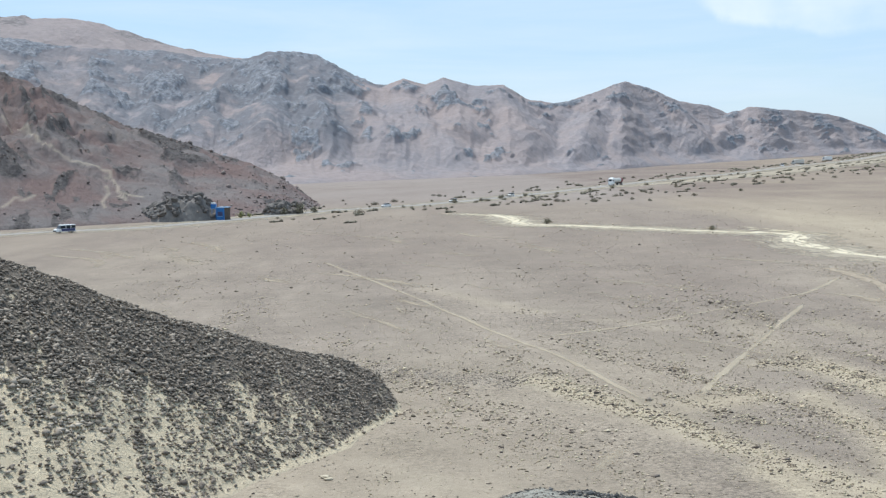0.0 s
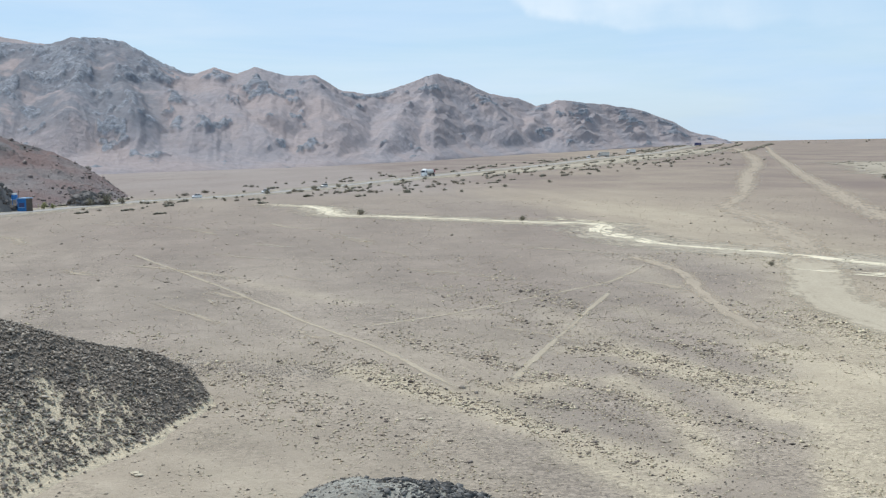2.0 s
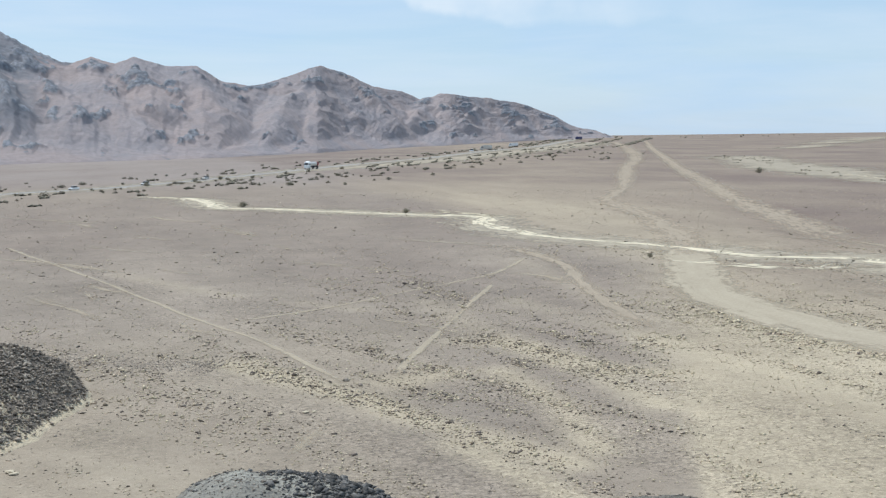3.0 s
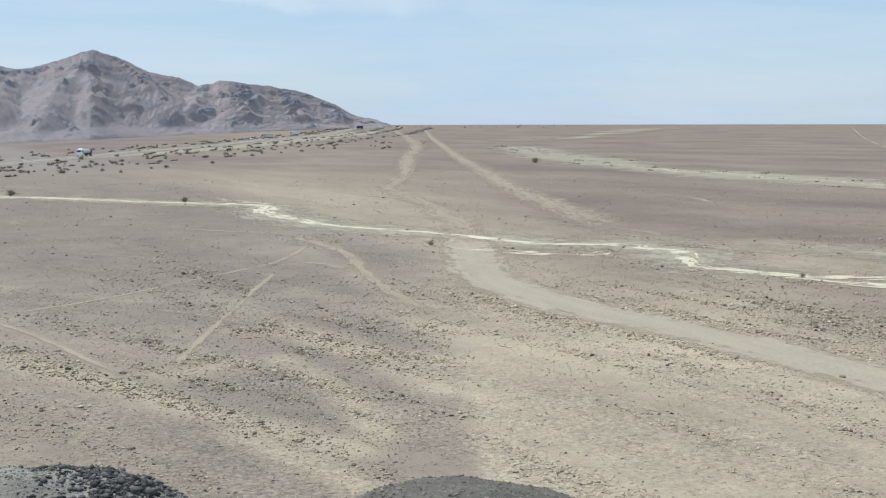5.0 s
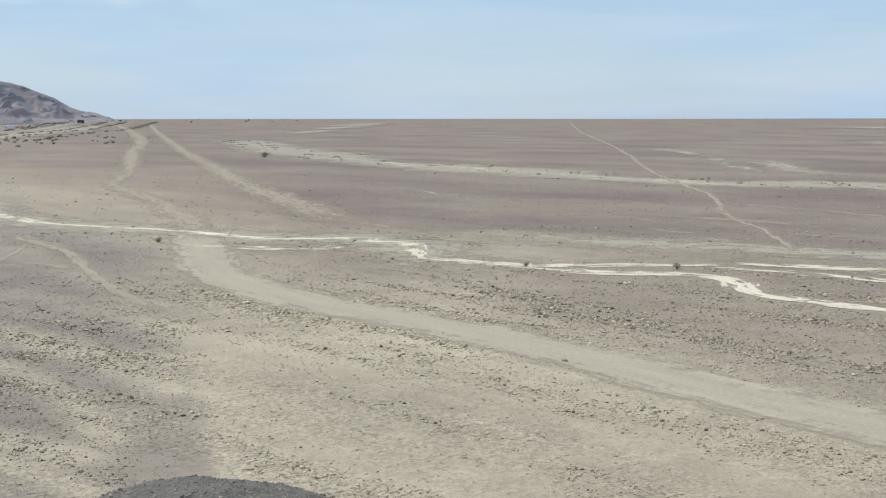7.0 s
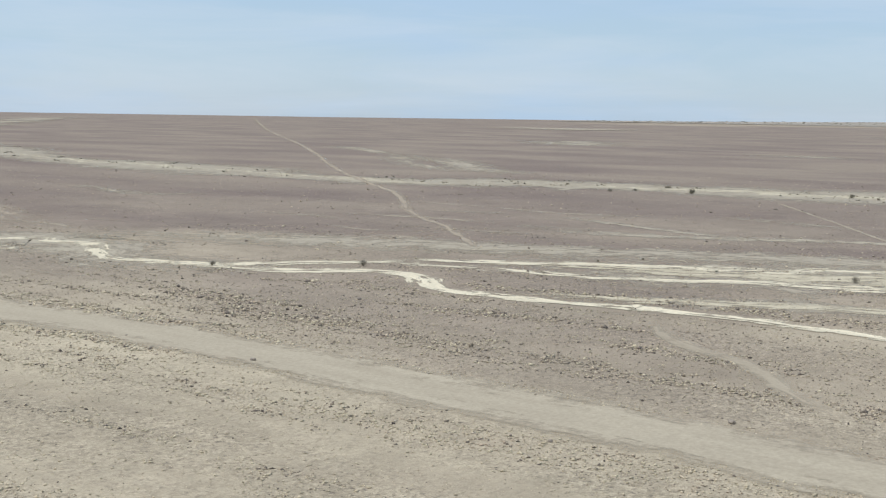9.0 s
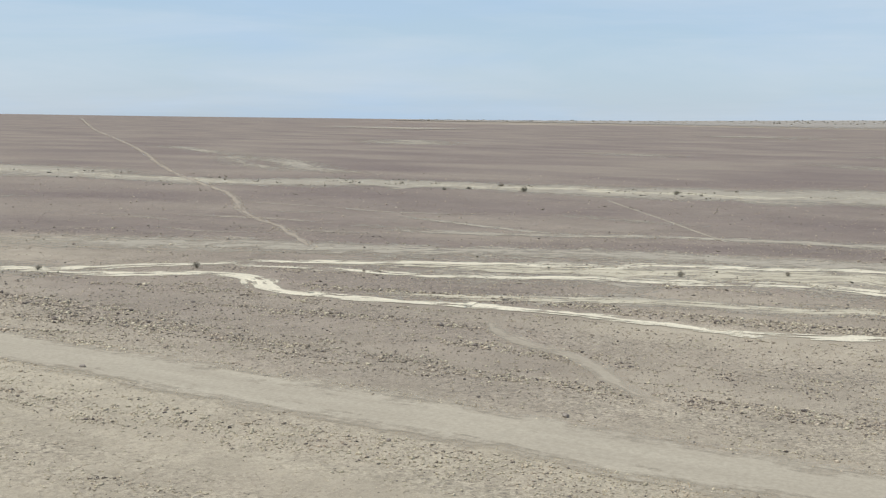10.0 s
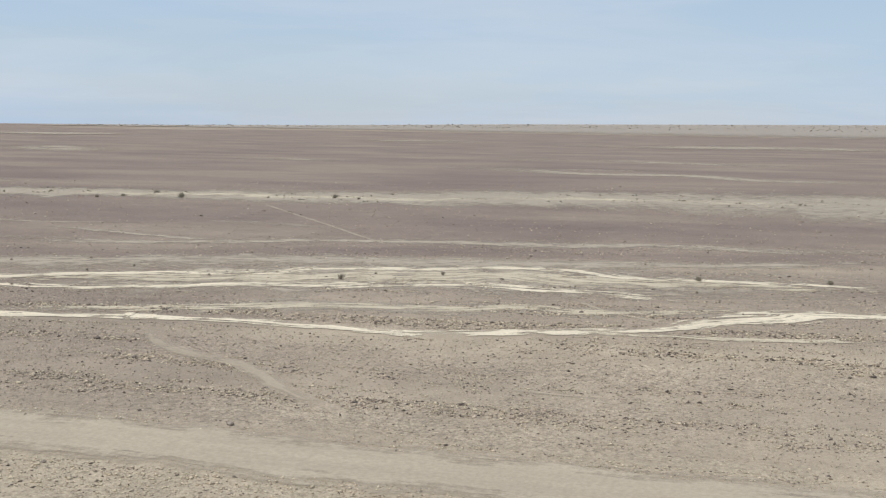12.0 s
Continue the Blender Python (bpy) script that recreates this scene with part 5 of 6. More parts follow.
TWIG = plain_material("dry_twig", (0.16, 0.125, 0.09), 0.9)
LEAF_A = plain_material("dusty_olive_leaf", (0.31, 0.28, 0.2), 0.85, 0, 0.25, 6.0)
LEAF_B = plain_material("grey_brown_leaf", (0.38, 0.335, 0.255), 0.85, 0, 0.25, 6.0)
LEAF_C = plain_material("yellow_green_leaf", (0.36, 0.36, 0.15), 0.85, 0, 0.2, 6.0)


def bush(name, m, width, height, leaf, label, seed, leaves=380, group="desert shrubs on the plain"):
    rng = random.Random(seed)
    root = empty(name, m, label, "shrub", group)
    tw = bmesh.new()
    lf = bmesh.new()
    tips = []
    for _ in range(16):
        a, spread = rng.uniform(0, 2 * math.pi), rng.uniform(0.15, 1.0)
        reach = 0.5 * width * spread * rng.uniform(0.6, 1.05)
        tip = Vector((math.cos(a) * reach, math.sin(a) * reach, height * (1.05 - 0.6 * spread) * rng.uniform(0.7, 1.05)))
        mid = Vector((tip.x * 0.4, tip.y * 0.4, tip.z * 0.65))
        tips.append((mid, tip))
        w = 0.018 * width
        ring = []
        for q, rad in ((Vector((0, 0, -0.05)), w), (mid, w * 0.7), (tip, w * 0.25)):
            ring.append([tw.verts.new(q + Vector((math.cos(k) * rad, math.sin(k) * rad, 0))) for k in (0, 2.1, 4.2)])
        for i in (0, 1):
            for k in range(3):
                tw.faces.new((ring[i][k], ring[i][(k + 1) % 3], ring[i + 1][(k + 1) % 3], ring[i + 1][k]))
    for _ in range(leaves):
        mid, tip = rng.choice(tips)
        q = mid.lerp(tip, rng.uniform(-0.4, 1.1)) + Vector([rng.gauss(0, 0.09) * width for _ in range(3)])
        q.z = max(q.z, 0.03)
        size = width * rng.uniform(0.025, 0.06)
        e = Euler([rng.uniform(0, 6.28) for _ in range(3)]).to_matrix()
        vs = [lf.verts.new(q + e @ Vector(c) * size) for c in ((-1, 0, 0), (0, -0.55, 0.15), (1, 0, 0), (0, 0.55, 0.15))]
        lf.faces.new(vs)
    part("stem", tw, TWIG, root)
    part("foliage", lf, leaf, root)
    return root


proto = bush("desert_shrub", pose(77, 182.6, 0), 1.5, 0.8, LEAF_A, "round dark olive desert shrub on gravel", 1)
for x, y, s in [(63.8, 303, 1.5), (28.1, 348.3, 2.2), (263.3, 502.8, 3.2), (287.5, 160.5, 1.8), (306.3, 126.1, 1.4), (166.6, 17.4, 0.9), (169.5, 1, 0.9), (65, 307.4, 1.3)]:
    copy_thing(proto, pose(x, y, float(ground_z(x, y)), 0, 0, x * 40) @ Matrix.Scale(s, 4))

dry = bush("dry_shrub", pose(117.0, 112.4, 0), 1.6, 0.9, LEAF_B, "half-bare grey-green shrub standing in the white wash", 4, 260)
for x, y, s in [(103.6, 126.2, 0.8), (148.5, 60.2, 1.0), (157.6, 49.5, 0.7)]:
    copy_thing(dry, pose(x, y, float(ground_z(x, y)), 0, 0, x * 40) @ Matrix.Scale(s, 4))

# shrubs that line the highway and the flood strip beside it
rng_b = random.Random(12)
shrubs = [proto, bush("desert_shrub", pose(-29.4, 438.3, 0), 4.6, 1.25, LEAF_B, "low grey-brown desert shrub beside the highway", 2, group="shrubs along the highway"),
          bush("desert_shrub", pose(4.1, 510.4, 0), 4.2, 1.6, LEAF_A, "dark green desert shrub beside the highway", 3, group="shrubs along the highway")]
for x, y, s in [(86, 646, 1.2), (71.4, 620, 1.0), (24, 546.7, 1.0), (-12, 470, 0.7), (-40, 452, 0.6), (18, 523, 0.9), (36, 566, 1.1), (52, 580, 0.8)]:
    copy_thing(shrubs[rng_b.choice((1, 2))], pose(x, y, 0, 0, 0, x * 33) @ Matrix.Scale(s * 0.8, 4))
for i in range(105):
    t = rng_b.random() ** 0.8
    along = np.array(ROAD_WAY[5:], dtype=float)
    k = t * 6.7
    q = along[int(k)] * (1 - k % 1) + along[int(k) + 1] * (k % 1)
    off = rng_b.gauss(16 + 7 * k, 8 + 6 * k) if rng_b.random() < 0.75 else rng_b.uniform(-60, -9)
    if abs(off) < 9:
        off = 14
    x, y = q[0] + 0.88 * off, q[1] - 0.47 * off
    copy_thing(shrubs[rng_b.choice((1, 1, 2))], pose(x, y, 0, 0, 0, i * 57) @ Matrix.Scale(rng_b.uniform(0.18, 0.42) * (1 + 0.18 * k), 4))
for i in range(75):
    k = rng_b.uniform(2.6, 6.6)
    q = along[int(k)] * (1 - k % 1) + along[int(k) + 1] * (k % 1)
    off = rng_b.gauss(14 + 9 * k, 5 + 4 * k)
    copy_thing(shrubs[rng_b.choice((1, 1, 2))], pose(q[0] + 0.88 * off, q[1] - 0.47 * off, 0, 0, 0, i * 57) @ Matrix.Scale(rng_b.uniform(0.28, 0.62) * (1 + 0.1 * k), 4))
for way, count, spread, size in ((WASH_FAR, 12, 12, (0.4, 1.0)), (WASH_MAIN, 22, 6, (0.15, 0.38)), (WASH_WIDE, 7, 8, (0.2, 0.4))):
    p = np.array(way, dtype=float)
    for i in range(count):
        k = rng_b.uniform(0, len(p) - 1.01)
        q = p[int(k)] * (1 - k % 1) + p[int(k) + 1] * (k % 1)
        x, y = q[0] + rng_b.gauss(0, spread), q[1] + rng_b.gauss(0, spread)
        if distance_to(DIRT_WAY, np.array([x]), np.array([y]))[0] > 5:
            m = pose(x, y, float(ground_z(x, y)), 0, 0, i * 57)
            k = rng_b.uniform(*size)
            copy_thing(proto if spread < 10 else shrubs[1], m @ Matrix.Scale(k if spread < 10 else k * 0.5, 4))
for i in range(14):
    x, y = rng_b.uniform(-60, 60), 0
    y = 470 + x * 1.2 + rng_b.uniform(40, 170)
    copy_thing(shrubs[1], pose(x, y, 0, 0, 0, i * 57) @ Matrix.Scale(rng_b.uniform(0.4, 0.9), 4))


# ---- vehicles on the highway ----
WHITE = plain_material("white_paint", (0.80, 0.80, 0.79), 0.35, 0, 0.05)
CREAM = plain_material("cream_paint", (0.62, 0.59, 0.54), 0.4, 0, 0.08)
NAVY = plain_material("navy_paint", (0.06, 0.07, 0.16), 0.35, 0, 0.1)
RED = plain_material("faded_red_paint", (0.25, 0.045, 0.04), 0.45, 0, 0.12)
GLASS = plain_material("dark_window_glass", (0.02, 0.023, 0.028), 0.08, 0, 0.1)
TYRE = plain_material("tyre_rubber", (0.02, 0.02, 0.02), 0.9)
RIM = plain_material("steel_rim", (0.45, 0.45, 0.45), 0.35, 0.8)
GREY = plain_material("grey_chassis", (0.08, 0.08, 0.085), 0.6)
LAMP = plain_material("lamp_lens", (0.7, 0.68, 0.6), 0.15)
BLUE = plain_material("bright_blue_paint", (0.03, 0.17, 0.44), 0.5, 0, 0.12)
# weathered wood on the pole; on the kiosk it stands for shade
BROWN = plain_material("weathered_board_and_shade", (0.12, 0.095, 0.075), 0.85, 0, 0.2)
PALE_BLUE = plain_material("pale_blue_paint", (0.28, 0.42, 0.58), 0.5, 0, 0.1)


def loft(sections, bevel=0.06):
    """A hull from cross-sections: (x, half width, bottom, top, half width at the top)."""
    bm = bmesh.new()
    rings = []
    for x, w, z0, z1, wt in sections:
        rings.append([bm.verts.new(c) for c in ((x, -w, z0), (x, w, z0), (x, w, z0 + (z1 - z0) * 0.45), (x, wt, z1), (x, -wt, z1), (x, -w, z0 + (z1 - z0) * 0.45))])
    for a, b in zip(rings[:-1], rings[1:]):
        for i in range(6):
            bm.faces.new((a[i], a[(i + 1) % 6], b[(i + 1) % 6], b[i]))
    bm.faces.new(rings[0][::-1])
    bm.faces.new(rings[-1])
    bmesh.ops.recalc_face_normals(bm, faces=bm.faces)
    if bevel:
        bmesh.ops.bevel(bm, geom=[e for e in bm.edges], offset=bevel, segments=2, profile=0.6, affect="EDGES", clamp_overlap=True)
    return bm


def slab(x0, x1, y0, y1, z0, z1, bevel=0.03):
    bm = bmesh.new()
    bmesh.ops.create_cube(bm, size=1.0)
    for v in bm.verts:
        v.co = Vector(((x0 + x1) / 2 + v.co.x * (x1 - x0), (y0 + y1) / 2 + v.co.y * (y1 - y0), (z0 + z1) / 2 + v.co.z * (z1 - z0)))
    if bevel:
        bmesh.ops.bevel(bm, geom=[e for e in bm.edges], offset=bevel, segments=2, profile=0.6, affect="EDGES", clamp_overlap=True)
    return bm


def drum(radius, length, matrix, sides=20, bevel=0.0):
    bm = bmesh.new()
    bmesh.ops.create_cone(bm, cap_ends=True, segments=sides, radius1=radius, radius2=radius, depth=length, matrix=matrix)
    if bevel:
        bmesh.ops.bevel(bm, geom=[e for e in bm.edges if len(e.link_faces) == 2 and e.calc_face_angle() > 1], offset=bevel, segments=2, affect="EDGES", clamp_overlap=True)
    return bm


def wheels(root, axles, track, radius, width):
    for x in axles:
        for side in (-1, 1):
            m = pose(x, side * track, radius, 90, 0, 0)
            t = part("wheel", drum(radius, width, m, 20, 0.05), TYRE, root)
            part("rim", drum(radius * 0.58, width + 0.04, m, 14), RIM, t)


def car(m, paint, label, length=4.4, tall=1.5, hatch=False):
    root = empty("car", m, label, "car", "cars driving on the highway")
    h = length / 2
    part("body", loft([(-h, 0.78, 0.32, 0.78, 0.72), (-h * 0.9, 0.86, 0.24, 0.92, 0.8), (0, 0.88, 0.22, 0.94, 0.82), (h * 0.55, 0.87, 0.22, 0.9, 0.78), (h * 0.93, 0.82, 0.25, 0.74, 0.7), (h, 0.7, 0.32, 0.62, 0.6)]), paint, root)
    back = -h * (0.92 if hatch else 0.6)
    part("cabin_glass", loft([(back, 0.74, 0.9, 0.96, 0.7), (back * 0.8, 0.74, 0.88, tall - 0.06, 0.6), (h * 0.1, 0.74, 0.88, tall - 0.05, 0.6), (h * 0.5, 0.72, 0.86, 0.93, 0.7)], 0.02), GLASS, root)
    part("roof", loft([(back * 0.82, 0.62, tall - 0.08, tall - 0.02, 0.58), (back * 0.3, 0.63, tall - 0.07, tall, 0.58), (h * 0.1, 0.62, tall - 0.08, tall - 0.02, 0.57)], 0.015), paint, root)
    for side in (-1, 1):
        part("headlight", slab(h - 0.16, h - 0.02, side * 0.6 - 0.14, side * 0.6 + 0.14, 0.55, 0.68, 0.02), LAMP, root)
        part("tail_light", slab(-h - 0.02, -h + 0.08, side * 0.62 - 0.1, side * 0.62 + 0.1, 0.6, 0.78, 0.02), RED, root)
    part("bumper", slab(h - 0.08, h + 0.05, -0.7, 0.7, 0.3, 0.46, 0.03), GREY, root)
    wheels(root, (-h * 0.62, h * 0.62), 0.74, 0.31, 0.2)
    return root


def van(m):
    root = empty("minibus", m, "white minibus with dark windows on the highway", "minibus")
    part("body", loft([(-2.5, 0.88, 0.35, 1.0, 0.86), (-2.4, 0.95, 0.28, 1.08, 0.93), (1.5, 0.95, 0.28, 1.08, 0.92), (2.2, 0.92, 0.28, 0.98, 0.84), (2.5, 0.84, 0.34, 0.8, 0.76)]), WHITE, root)
    part("window_band", loft([(-2.46, 0.9, 1.04, 1.8, 0.82), (1.0, 0.9, 1.04, 1.8, 0.82), (1.75, 0.86, 1.0, 1.06, 0.82)], 0.02), GLASS, root)
    part("roof", loft([(-2.5, 0.85, 1.78, 1.96, 0.76), (0.8, 0.85, 1.78, 1.98, 0.76), (1.1, 0.82, 1.78, 1.86, 0.74)], 0.04), WHITE, root)
    for x in (-1.3, 0.0):
        for side in (-1, 1):
            part("pillar", slab(x - 0.06, x + 0.06, side * 0.88 - 0.03, side * 0.88 + 0.03, 1.04, 1.8, 0.01), WHITE, root)
    for side in (-1, 1):
        part("side_panel", slab(-2.35, 1.15, side * 0.955 - 0.02, side * 0.955 + 0.02, 0.4, 1.04, 0.01), NAVY, root)
    for side in (-1, 1):
        part("headlight", slab(2.34, 2.48, side * 0.62 - 0.15, side * 0.62 + 0.15, 0.66, 0.84, 0.03), LAMP, root)
        part("mirror", slab(1.35, 1.5, side * 1.05 - 0.1, side * 1.05 + 0.1, 1.08, 1.3, 0.03), GREY, root)
    part("bumper", slab(2.4, 2.58, -0.82, 0.82, 0.34, 0.56, 0.04), GREY, root)
    wheels(root, (-1.6, 1.6), 0.82, 0.33, 0.22)
    return root


def lorry(m, cargo, cab, label, tank=True, long=8.0, name="lorry"):
    root = empty(name, m, label, "truck", "trucks on the highway")
    h = long / 2
    part("chassis", slab(-h, h - 0.3, -0.55, 0.55, 0.7, 0.98, 0.03), GREY, root)
    c = part("cab", loft([(h - 2.1, 1.15, 0.6, 2.95, 1.1), (h - 0.55, 1.18, 0.55, 2.95, 1.08), (h - 0.15, 1.15, 0.55, 2.0, 1.08), (h, 1.1, 0.55, 1.5, 1.05)], 0.08), cab, root)
    part("windscreen", loft([(h - 0.42, 0.98, 1.75, 2.7, 0.9), (h - 0.1, 1.0, 1.7, 1.9, 0.96)], 0.02), GLASS, c)
    for side in (-1, 1):
        part("side_window", slab(h - 1.5, h - 0.7, side * 1.13 - 0.04, side * 1.13 + 0.04, 1.75, 2.5, 0.02), GLASS, c)
        part("headlight", slab(h - 0.1, h + 0.04, side * 0.8 - 0.16, side * 0.8 + 0.16, 0.85, 1.05, 0.03), LAMP, c)
        part("mirror", slab(h - 0.35, h - 0.25, side * 1.38 - 0.1, side * 1.38 + 0.1, 1.8, 2.3, 0.03), GREY, c)
    part("deflector", loft([(h - 2.05, 1.0, 2.93, 3.45, 0.9), (h - 1.0, 0.95, 2.93, 3.05, 0.9)], 0.04), cab, c)
    part("bumper", slab(h - 0.1, h + 0.12, -1.12, 1.12, 0.42, 0.78, 0.05), cab, root)
    if tank:
        part("tank", drum(1.05, long - 2.7, pose(-1.2, 0, 2.1, 0, 90, 0), 28, 0.2), cargo, root)
        part("tail_panel", drum(1.12, 1.6, pose(-h + 0.75, 0, 2.1, 0, 90, 0), 24, 0.1), RED, root)
        part("catwalk", slab(-h + 0.2, h - 2.9, -0.25, 0.25, 3.12, 3.2, 0.02), GREY, root)
        for x in (-h + 0.7, -1.2, h - 3.2):
            part("saddle", slab(x - 0.12, x + 0.12, -0.85, 0.85, 0.95, 1.5, 0.03), GREY, root)
    else:
        part("cargo_box", slab(-h, h - 2.3, -1.22, 1.22, 1.05, 3.35, 0.05), cargo, root)
        part("rear_door", slab(-h - 0.04, -h, -1.1, 1.1, 1.2, 3.2, 0.01), cargo, root)
    wheels(root, (-h + 0.9, -h + 2.1, h - 1.2), 0.98, 0.5, 0.3)
    return root


van(pose(-110.5, 367.5, 0.1, 0, 0, 222) @ Matrix.Scale(1.2, 4))
car(pose(-22.5, 489.5, 0.1, 0, 0, 231), WHITE, "white sedan driving on the desert highway")
car(pose(3.6, 521.0, 0.1, 0, 0, 235), WHITE, "white hatchback driving on the desert highway", 4.0, 1.55, True)
car(pose(30.0, 570.0, 0.1, 0, 0, 241), CREAM, "pale estate car driving on the desert highway", 4.5, 1.6, True)
car(pose(313.3, 1175.7, 0.1, 0, 0, 236) @ Matrix.Scale(1.3, 4), WHITE, "white van driving far off on the highway", 5.0, 2.0, True)
lorry(pose(95.0, 702.0, 0.1, 0, 0, 236) @ Matrix.Scale(1.25, 4), CREAM, WHITE, "white tanker lorry with dark red tail", True, 10.5)
lorry(pose(342, 1226, 0, 0, 0, 160) @ Matrix.Scale(1.55, 4), CREAM, CREAM, "pale box lorry parked beside the highway", False, 7.5, "box_lorry")
lorry(pose(432, 1430, 0, 0, 0, 165) @ Matrix.Scale(1.55, 4), WHITE, WHITE, "white box lorry parked beside the highway", False, 7.0, "box_lorry")
lorry(pose(798, 2225, 0, 0, 0, 120) @ Matrix.Scale(1.8, 4), NAVY, NAVY, "dark lorry far off on the highway", False, 7.0, "box_lorry")


# ---- blue roadside kiosk ----
def kiosk(m):
    root = empty("kiosk", m, "bright blue roadside kiosk, one side wall browned for shade", "kiosk")
    part("front_wall", slab(-1.4, 1.4, -1.3, -1.1, 0.0, 3.5, 0.03), BLUE, root)
    # the shade on this turned-away wall is given as dark brown
    part("side_wall", slab(1.2, 1.4, -1.1, 1.3, 0.0, 3.4, 0.03), BROWN, root)
    part("side_wall", slab(-1.4, -1.2, -1.1, 1.3, 0.0, 3.4, 0.03), BLUE, root)
    part("back_wall", slab(-1.2, 1.2, 1.1, 1.3, 0.0, 3.4, 0.03), BROWN, root)
    part("roof", slab(-1.55, 1.55, -1.5, 1.5, 3.4, 3.62, 0.05), PALE_BLUE, root)
    part("counter", slab(-1.0, 1.0, -1.55, -1.3, 1.0, 1.1, 0.02), PALE_BLUE, root)
    part("hatch", slab(-0.9, 0.9, -1.36, -1.31, 1.2, 2.3, 0.01), NAVY, root)
    return root


def water_tank(m):
    root = empty("water_tank", m, "small blue tank with white lid on a post frame", "tank")
    for x in (-0.55, 0.55):
        for y in (-0.55, 0.55):
            part("leg", slab(x - 0.07, x + 0.07, y - 0.07, y + 0.07, 0.0, 3.3, 0.01), BLUE, root)
    t = part("tank", drum(0.85, 1.3, pose(0, 0, 3.95), 20, 0.08), BLUE, root)
    part("lid", drum(0.7, 0.5, pose(0, 0, 4.85), 20, 0.12), WHITE, t)
    part("platform", slab(-0.9, 0.9, -0.9, 0.9, 3.2, 3.3, 0.02), PALE_BLUE, root)
    return root


kiosk(pose(-73.6, 421.5, 0, 0, 0, -32) @ Matrix.Scale(1.2, 4))
water_tank(pose(-77.0, 423.0, 0, 0, 0, 10) @ Matrix.Scale(1.15, 4))
pole = empty("pole", pose(-76.0, 425.0, 0), "thin grey wooden utility pole beside the kiosk", "pole")
part("shaft", drum(0.09, 6.6, pose(0, 0, 3.3), 10), BROWN, pole)
part("crossarm", slab(-0.6, 0.6, -0.05, 0.05, 6.1, 6.22, 0.01), BROWN, pole)
for i, (x, y, s) in enumerate(((-69.5, 432, 1.1), (-67, 434, 0.8))):
    bush("bright_shrub", pose(x, y, 0, 0, 0, i * 70), 3.4 * s, 2.2 * s, LEAF_C, "yellow-green bush beside the blue kiosk", 30 + i, group="green bushes by the kiosk")
for i, (x, y, s) in enumerate(((-52, 452, 1.6), (-57, 449, 1.2), (-47, 458, 1.0))):
    bush("dark_shrub", pose(x, y, 0, 0, 0, i * 70), 4.5 * s, 2.3 * s, LEAF_A, "dark dense shrub at the foot of the hill", 40 + i, group="dark bushes at the foot of the hill")


# ---- rock outcrops at the foot of the red hill ----
def outcrop(x, y, wide, deep, tall, turn, label, seed, lumps=90):
    """A low mound set with angular blocks, all one mass of rock."""
    rng = random.Random(seed)
    bm = bmesh.new()
    bmesh.ops.create_grid(bm, x_segments=60, y_segments=44, size=1.0)

    def height(u, w):
        q = Vector((u * wide / 5, w * deep / 5, seed * 5.0))
        return tall * min(1.0, 1.5 * max(0.0, 1 - (u * u + w * w))) * (0.72 + 0.34 * noise.fractal(q, 0.9, 2.1, 5)) - 0.3

    for v in bm.verts:
        v.co = Vector((v.co.x * wide, v.co.y * deep, height(v.co.x, v.co.y)))
    for i in range(lumps):
        a, r = rng.uniform(0, 6.28), math.sqrt(rng.random()) * 0.93
        u, w = math.cos(a) * r, math.sin(a) * r
        size = rng.uniform(0.35, 1.0) ** 2 * 2.3 * (1.15 - 0.6 * r)
        turn_m = Euler([rng.uniform(-0.5, 0.5), rng.uniform(-0.5, 0.5), rng.uniform(0, 6.28)]).to_matrix().to_4x4()
        m = Matrix.Translation((u * wide, w * deep, height(u, w) + 0.15 * size)) @ turn_m
        made = bmesh.ops.create_icosphere(bm, subdivisions=2, radius=1.0)["verts"]
        for v in made:
            k = 1 + 0.5 * noise.fractal(v.co * 1.1 + Vector((i * 3.7, seed, 0)), 0.8, 2.0, 3)
            v.co = m @ Vector((v.co.x * k * size * 1.25, v.co.y * k * size, v.co.z * k * size * 0.8))
    me = bpy.data.meshes.new("rock_outcrop")
    bm.to_mesh(me)
    bm.free()
    me.materials.append(OUTCROP)
    ob = new("rock_outcrop", me)
    ob.matrix_basis = pose(x, y, 0, 0, 0, turn)
    return tagged(ob, label, "outcrop", "dark outcrops under the red hill")


OUTCROP = rock_material("outcrop_rock", (0.115, 0.105, 0.097), (0.2, 0.18, 0.163), (0.16, 0.138, 0.122), 0.6)
outcrop(-87, 425, 12, 9, 9.5, 25, "craggy dark grey rock outcrop behind the highway", 1)
outcrop(-95, 428, 8, 6, 5.5, 15, "low dark rock outcrop behind the highway", 2)
outcrop(-58, 455, 8, 6, 4.5, 40, "low dark rock outcrop at the end of the hill", 3)


def hill_rocks():
    """Loose blocks strewn over the red hill, thickest about its crags."""
    rng = np.random.default_rng(93)
    X, Y, Z, crag, S = (q.ravel() for q in SURFACE["red_hill"])
    ok = np.flatnonzero((S < 1.02) & (S > 0.03) & (rng.uniform(0, 1, len(X)) < (0.02 + 0.35 * crag ** 2 + 0.10 * ease(X, -125, -60)) * 0.6))
    x, y = X[ok] + rng.normal(0, 0.4, len(ok)), Y[ok] + rng.normal(0, 0.5, len(ok))
    size = np.clip(rng.lognormal(math.log(0.33), 0.5, len(ok)), 0.13, 1.4)
    scatter("hill_rocks", x, y, Z[ok] - 0.1 * size, size, HILL_STONE, "dark angular rocks strewn over the red hill", 94)


HILL_STONE = rock_material("hill_stone", (0.15, 0.12, 0.108), (0.215, 0.17, 0.152), (0.24, 0.215, 0.19), 0.4, island=0.45)
hill_rocks()


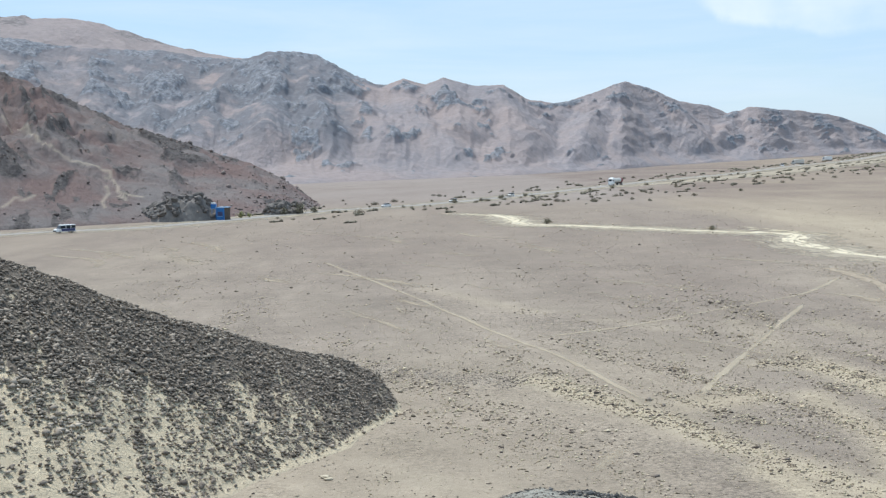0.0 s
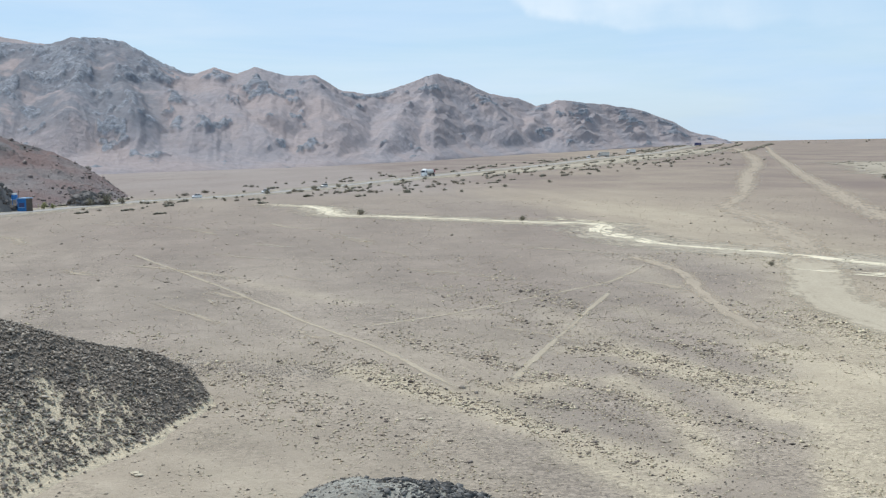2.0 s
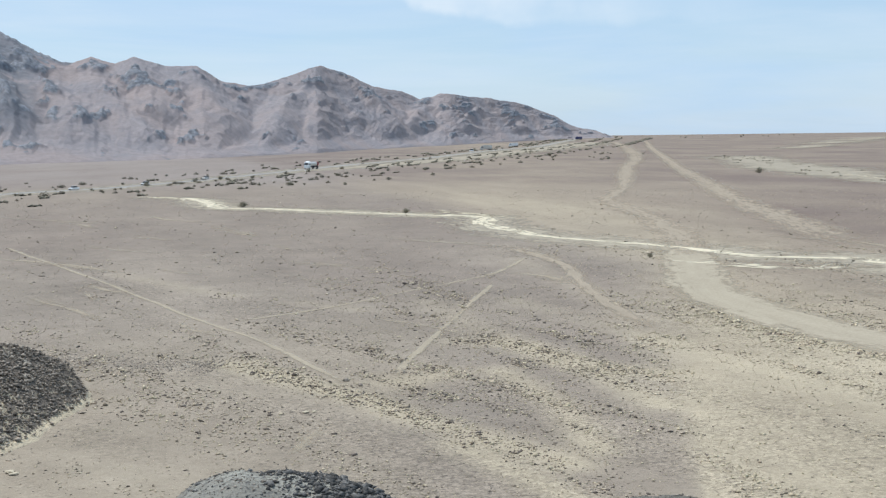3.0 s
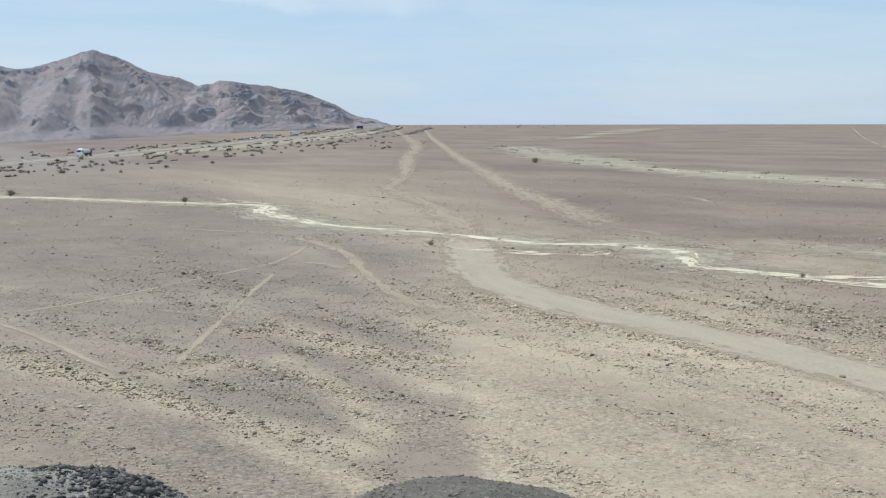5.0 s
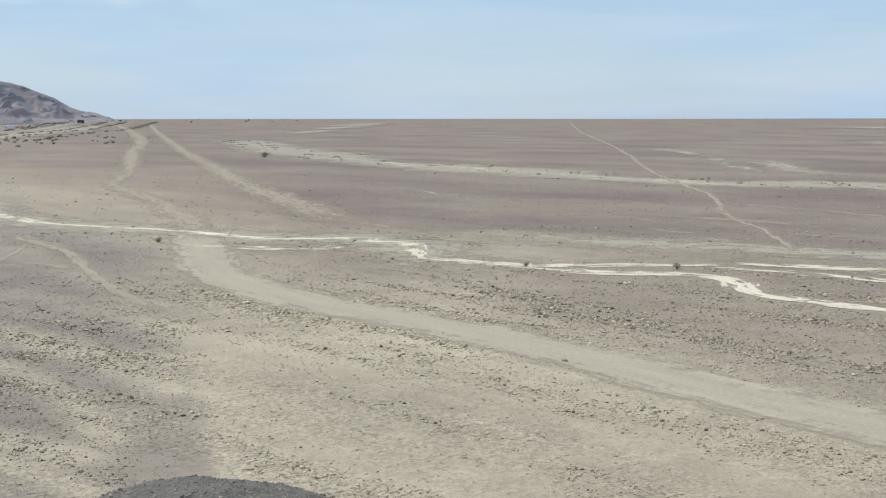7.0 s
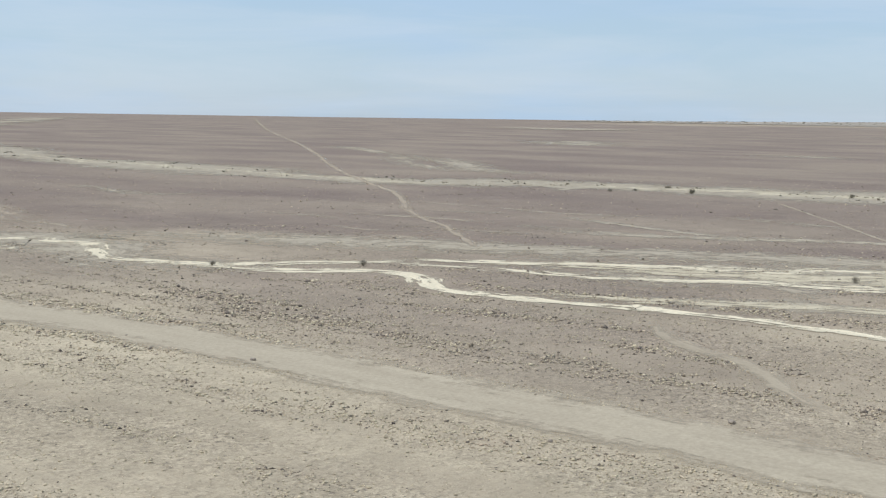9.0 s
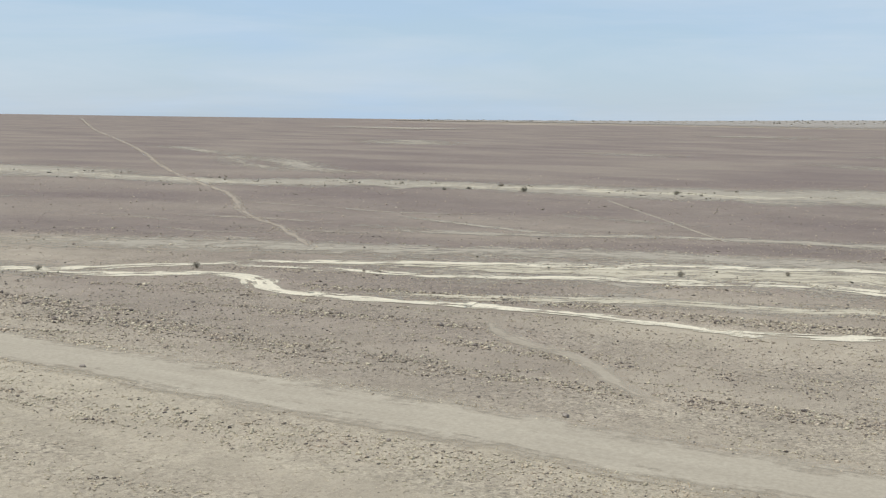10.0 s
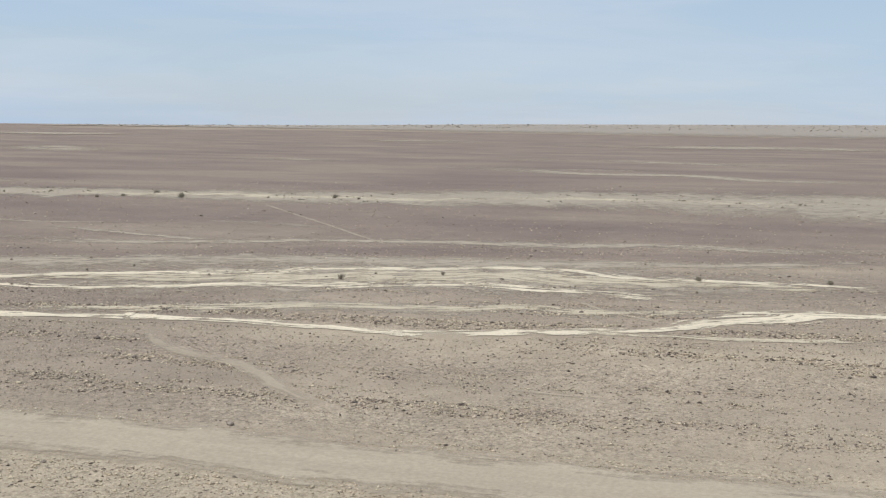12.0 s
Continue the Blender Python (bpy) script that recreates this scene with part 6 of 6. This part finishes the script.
WASH_SCRUB = rock_material("dusty_wash_scrub", (0.21, 0.185, 0.14), (0.30, 0.265, 0.2), island=0.4)


# ---- low scrub and trees on the far edge of the plain ----
def far_scrub():
    rng = np.random.default_rng(77)
    k = 700
    az = np.radians(np.concatenate([rng.uniform(56, 100, k), rng.uniform(14, 30, 40)]))
    r = np.concatenate([rng.uniform(3300, 4400, k), rng.uniform(2300, 3600, 40)])
    x, y = r * np.sin(az), r * np.cos(az)
    size = rng.uniform(1.2, 3.4, len(x))
    tagged(scatter("far_scrub", x, y, ground_z(x, y) + 0.0006 * (r - 800), size, WASH_SCRUB, "dark low scrub on the far edge of the plain", 91, 0.0, True), category="scrub")


SCRUB = rock_material("dry_scrub", (0.15, 0.135, 0.10), (0.22, 0.195, 0.145), island=0.4)


def roadside_scrub():
    """Low clumps strewn in rows along both sides of the highway."""
    rng = np.random.default_rng(78)
    way = spline([(*q, 0) for q in ROAD_WAY[4:]], lambda r: 4.0)
    pick = way[(rng.uniform(0, 1, 420) ** 0.8 * (len(way) - 2)).astype(int)]
    off = np.where(rng.uniform(0, 1, 420) < 0.7, rng.choice([14, 24, 40], 420) * (1 + 0.001 * np.hypot(pick[:, 0], pick[:, 1])), -rng.uniform(12, 45, 420)) + rng.normal(0, 2.5, 420)
    cx, cy = pick[:, 0] + 0.88 * off, pick[:, 1] - 0.47 * off
    many = 9
    along = rng.normal(0, 2.2, (420, many))
    x = (cx[:, None] + 0.47 * along + rng.normal(0, 0.5, along.shape)).ravel()
    y = (cy[:, None] + 0.88 * along + rng.normal(0, 0.5, along.shape)).ravel()
    size = rng.uniform(0.3, 0.95, len(x)) * (0.7 + 0.0007 * np.hypot(x, y))
    tagged(scatter("roadside_scrub", x, y, ground_z(x, y), size, SCRUB, "low dry scrub strewn along the highway", 92, 0.0, True), category="scrub")


def wash_scrub():
    """Low dry clumps that sit in rows along the far wash and the flood strip by the road's end."""
    rng = np.random.default_rng(79)
    x, y = [], []
    for way, count, wide in ((WASH_FAR, 130, 0.8), ([(545, 1028), (599, 1072), (753, 1280), (1003, 1625)], 40, 1.0)):
        line = spline([(*q, 0) for q in way], lambda r: 3.0)
        pick = line[rng.integers(0, len(line), count)]
        many = 5
        spread = wide * 14
        cx, cy = pick[:, 0] + rng.normal(0, spread, count), pick[:, 1] + rng.normal(0, spread, count)
        x.append((cx[:, None] + rng.normal(0, 1.0, (count, many))).ravel())
        y.append((cy[:, None] + rng.normal(0, 1.6, (count, many))).ravel())
    x, y = np.concatenate(x), np.concatenate(y)
    ok = distance_to(DIRT_WAY, x, y) > 6
    x, y = x[ok], y[ok]
    size = rng.uniform(0.15, 0.42, len(x)) * (0.35 + 0.0018 * np.hypot(x, y)).clip(0, 1.4)
    tagged(scatter("wash_scrub", x, y, ground_z(x, y), size, WASH_SCRUB, "low dry scrub strewn along the dry washes", 95, 0.0, True), category="scrub")


far_scrub()
roadside_scrub()
wash_scrub()
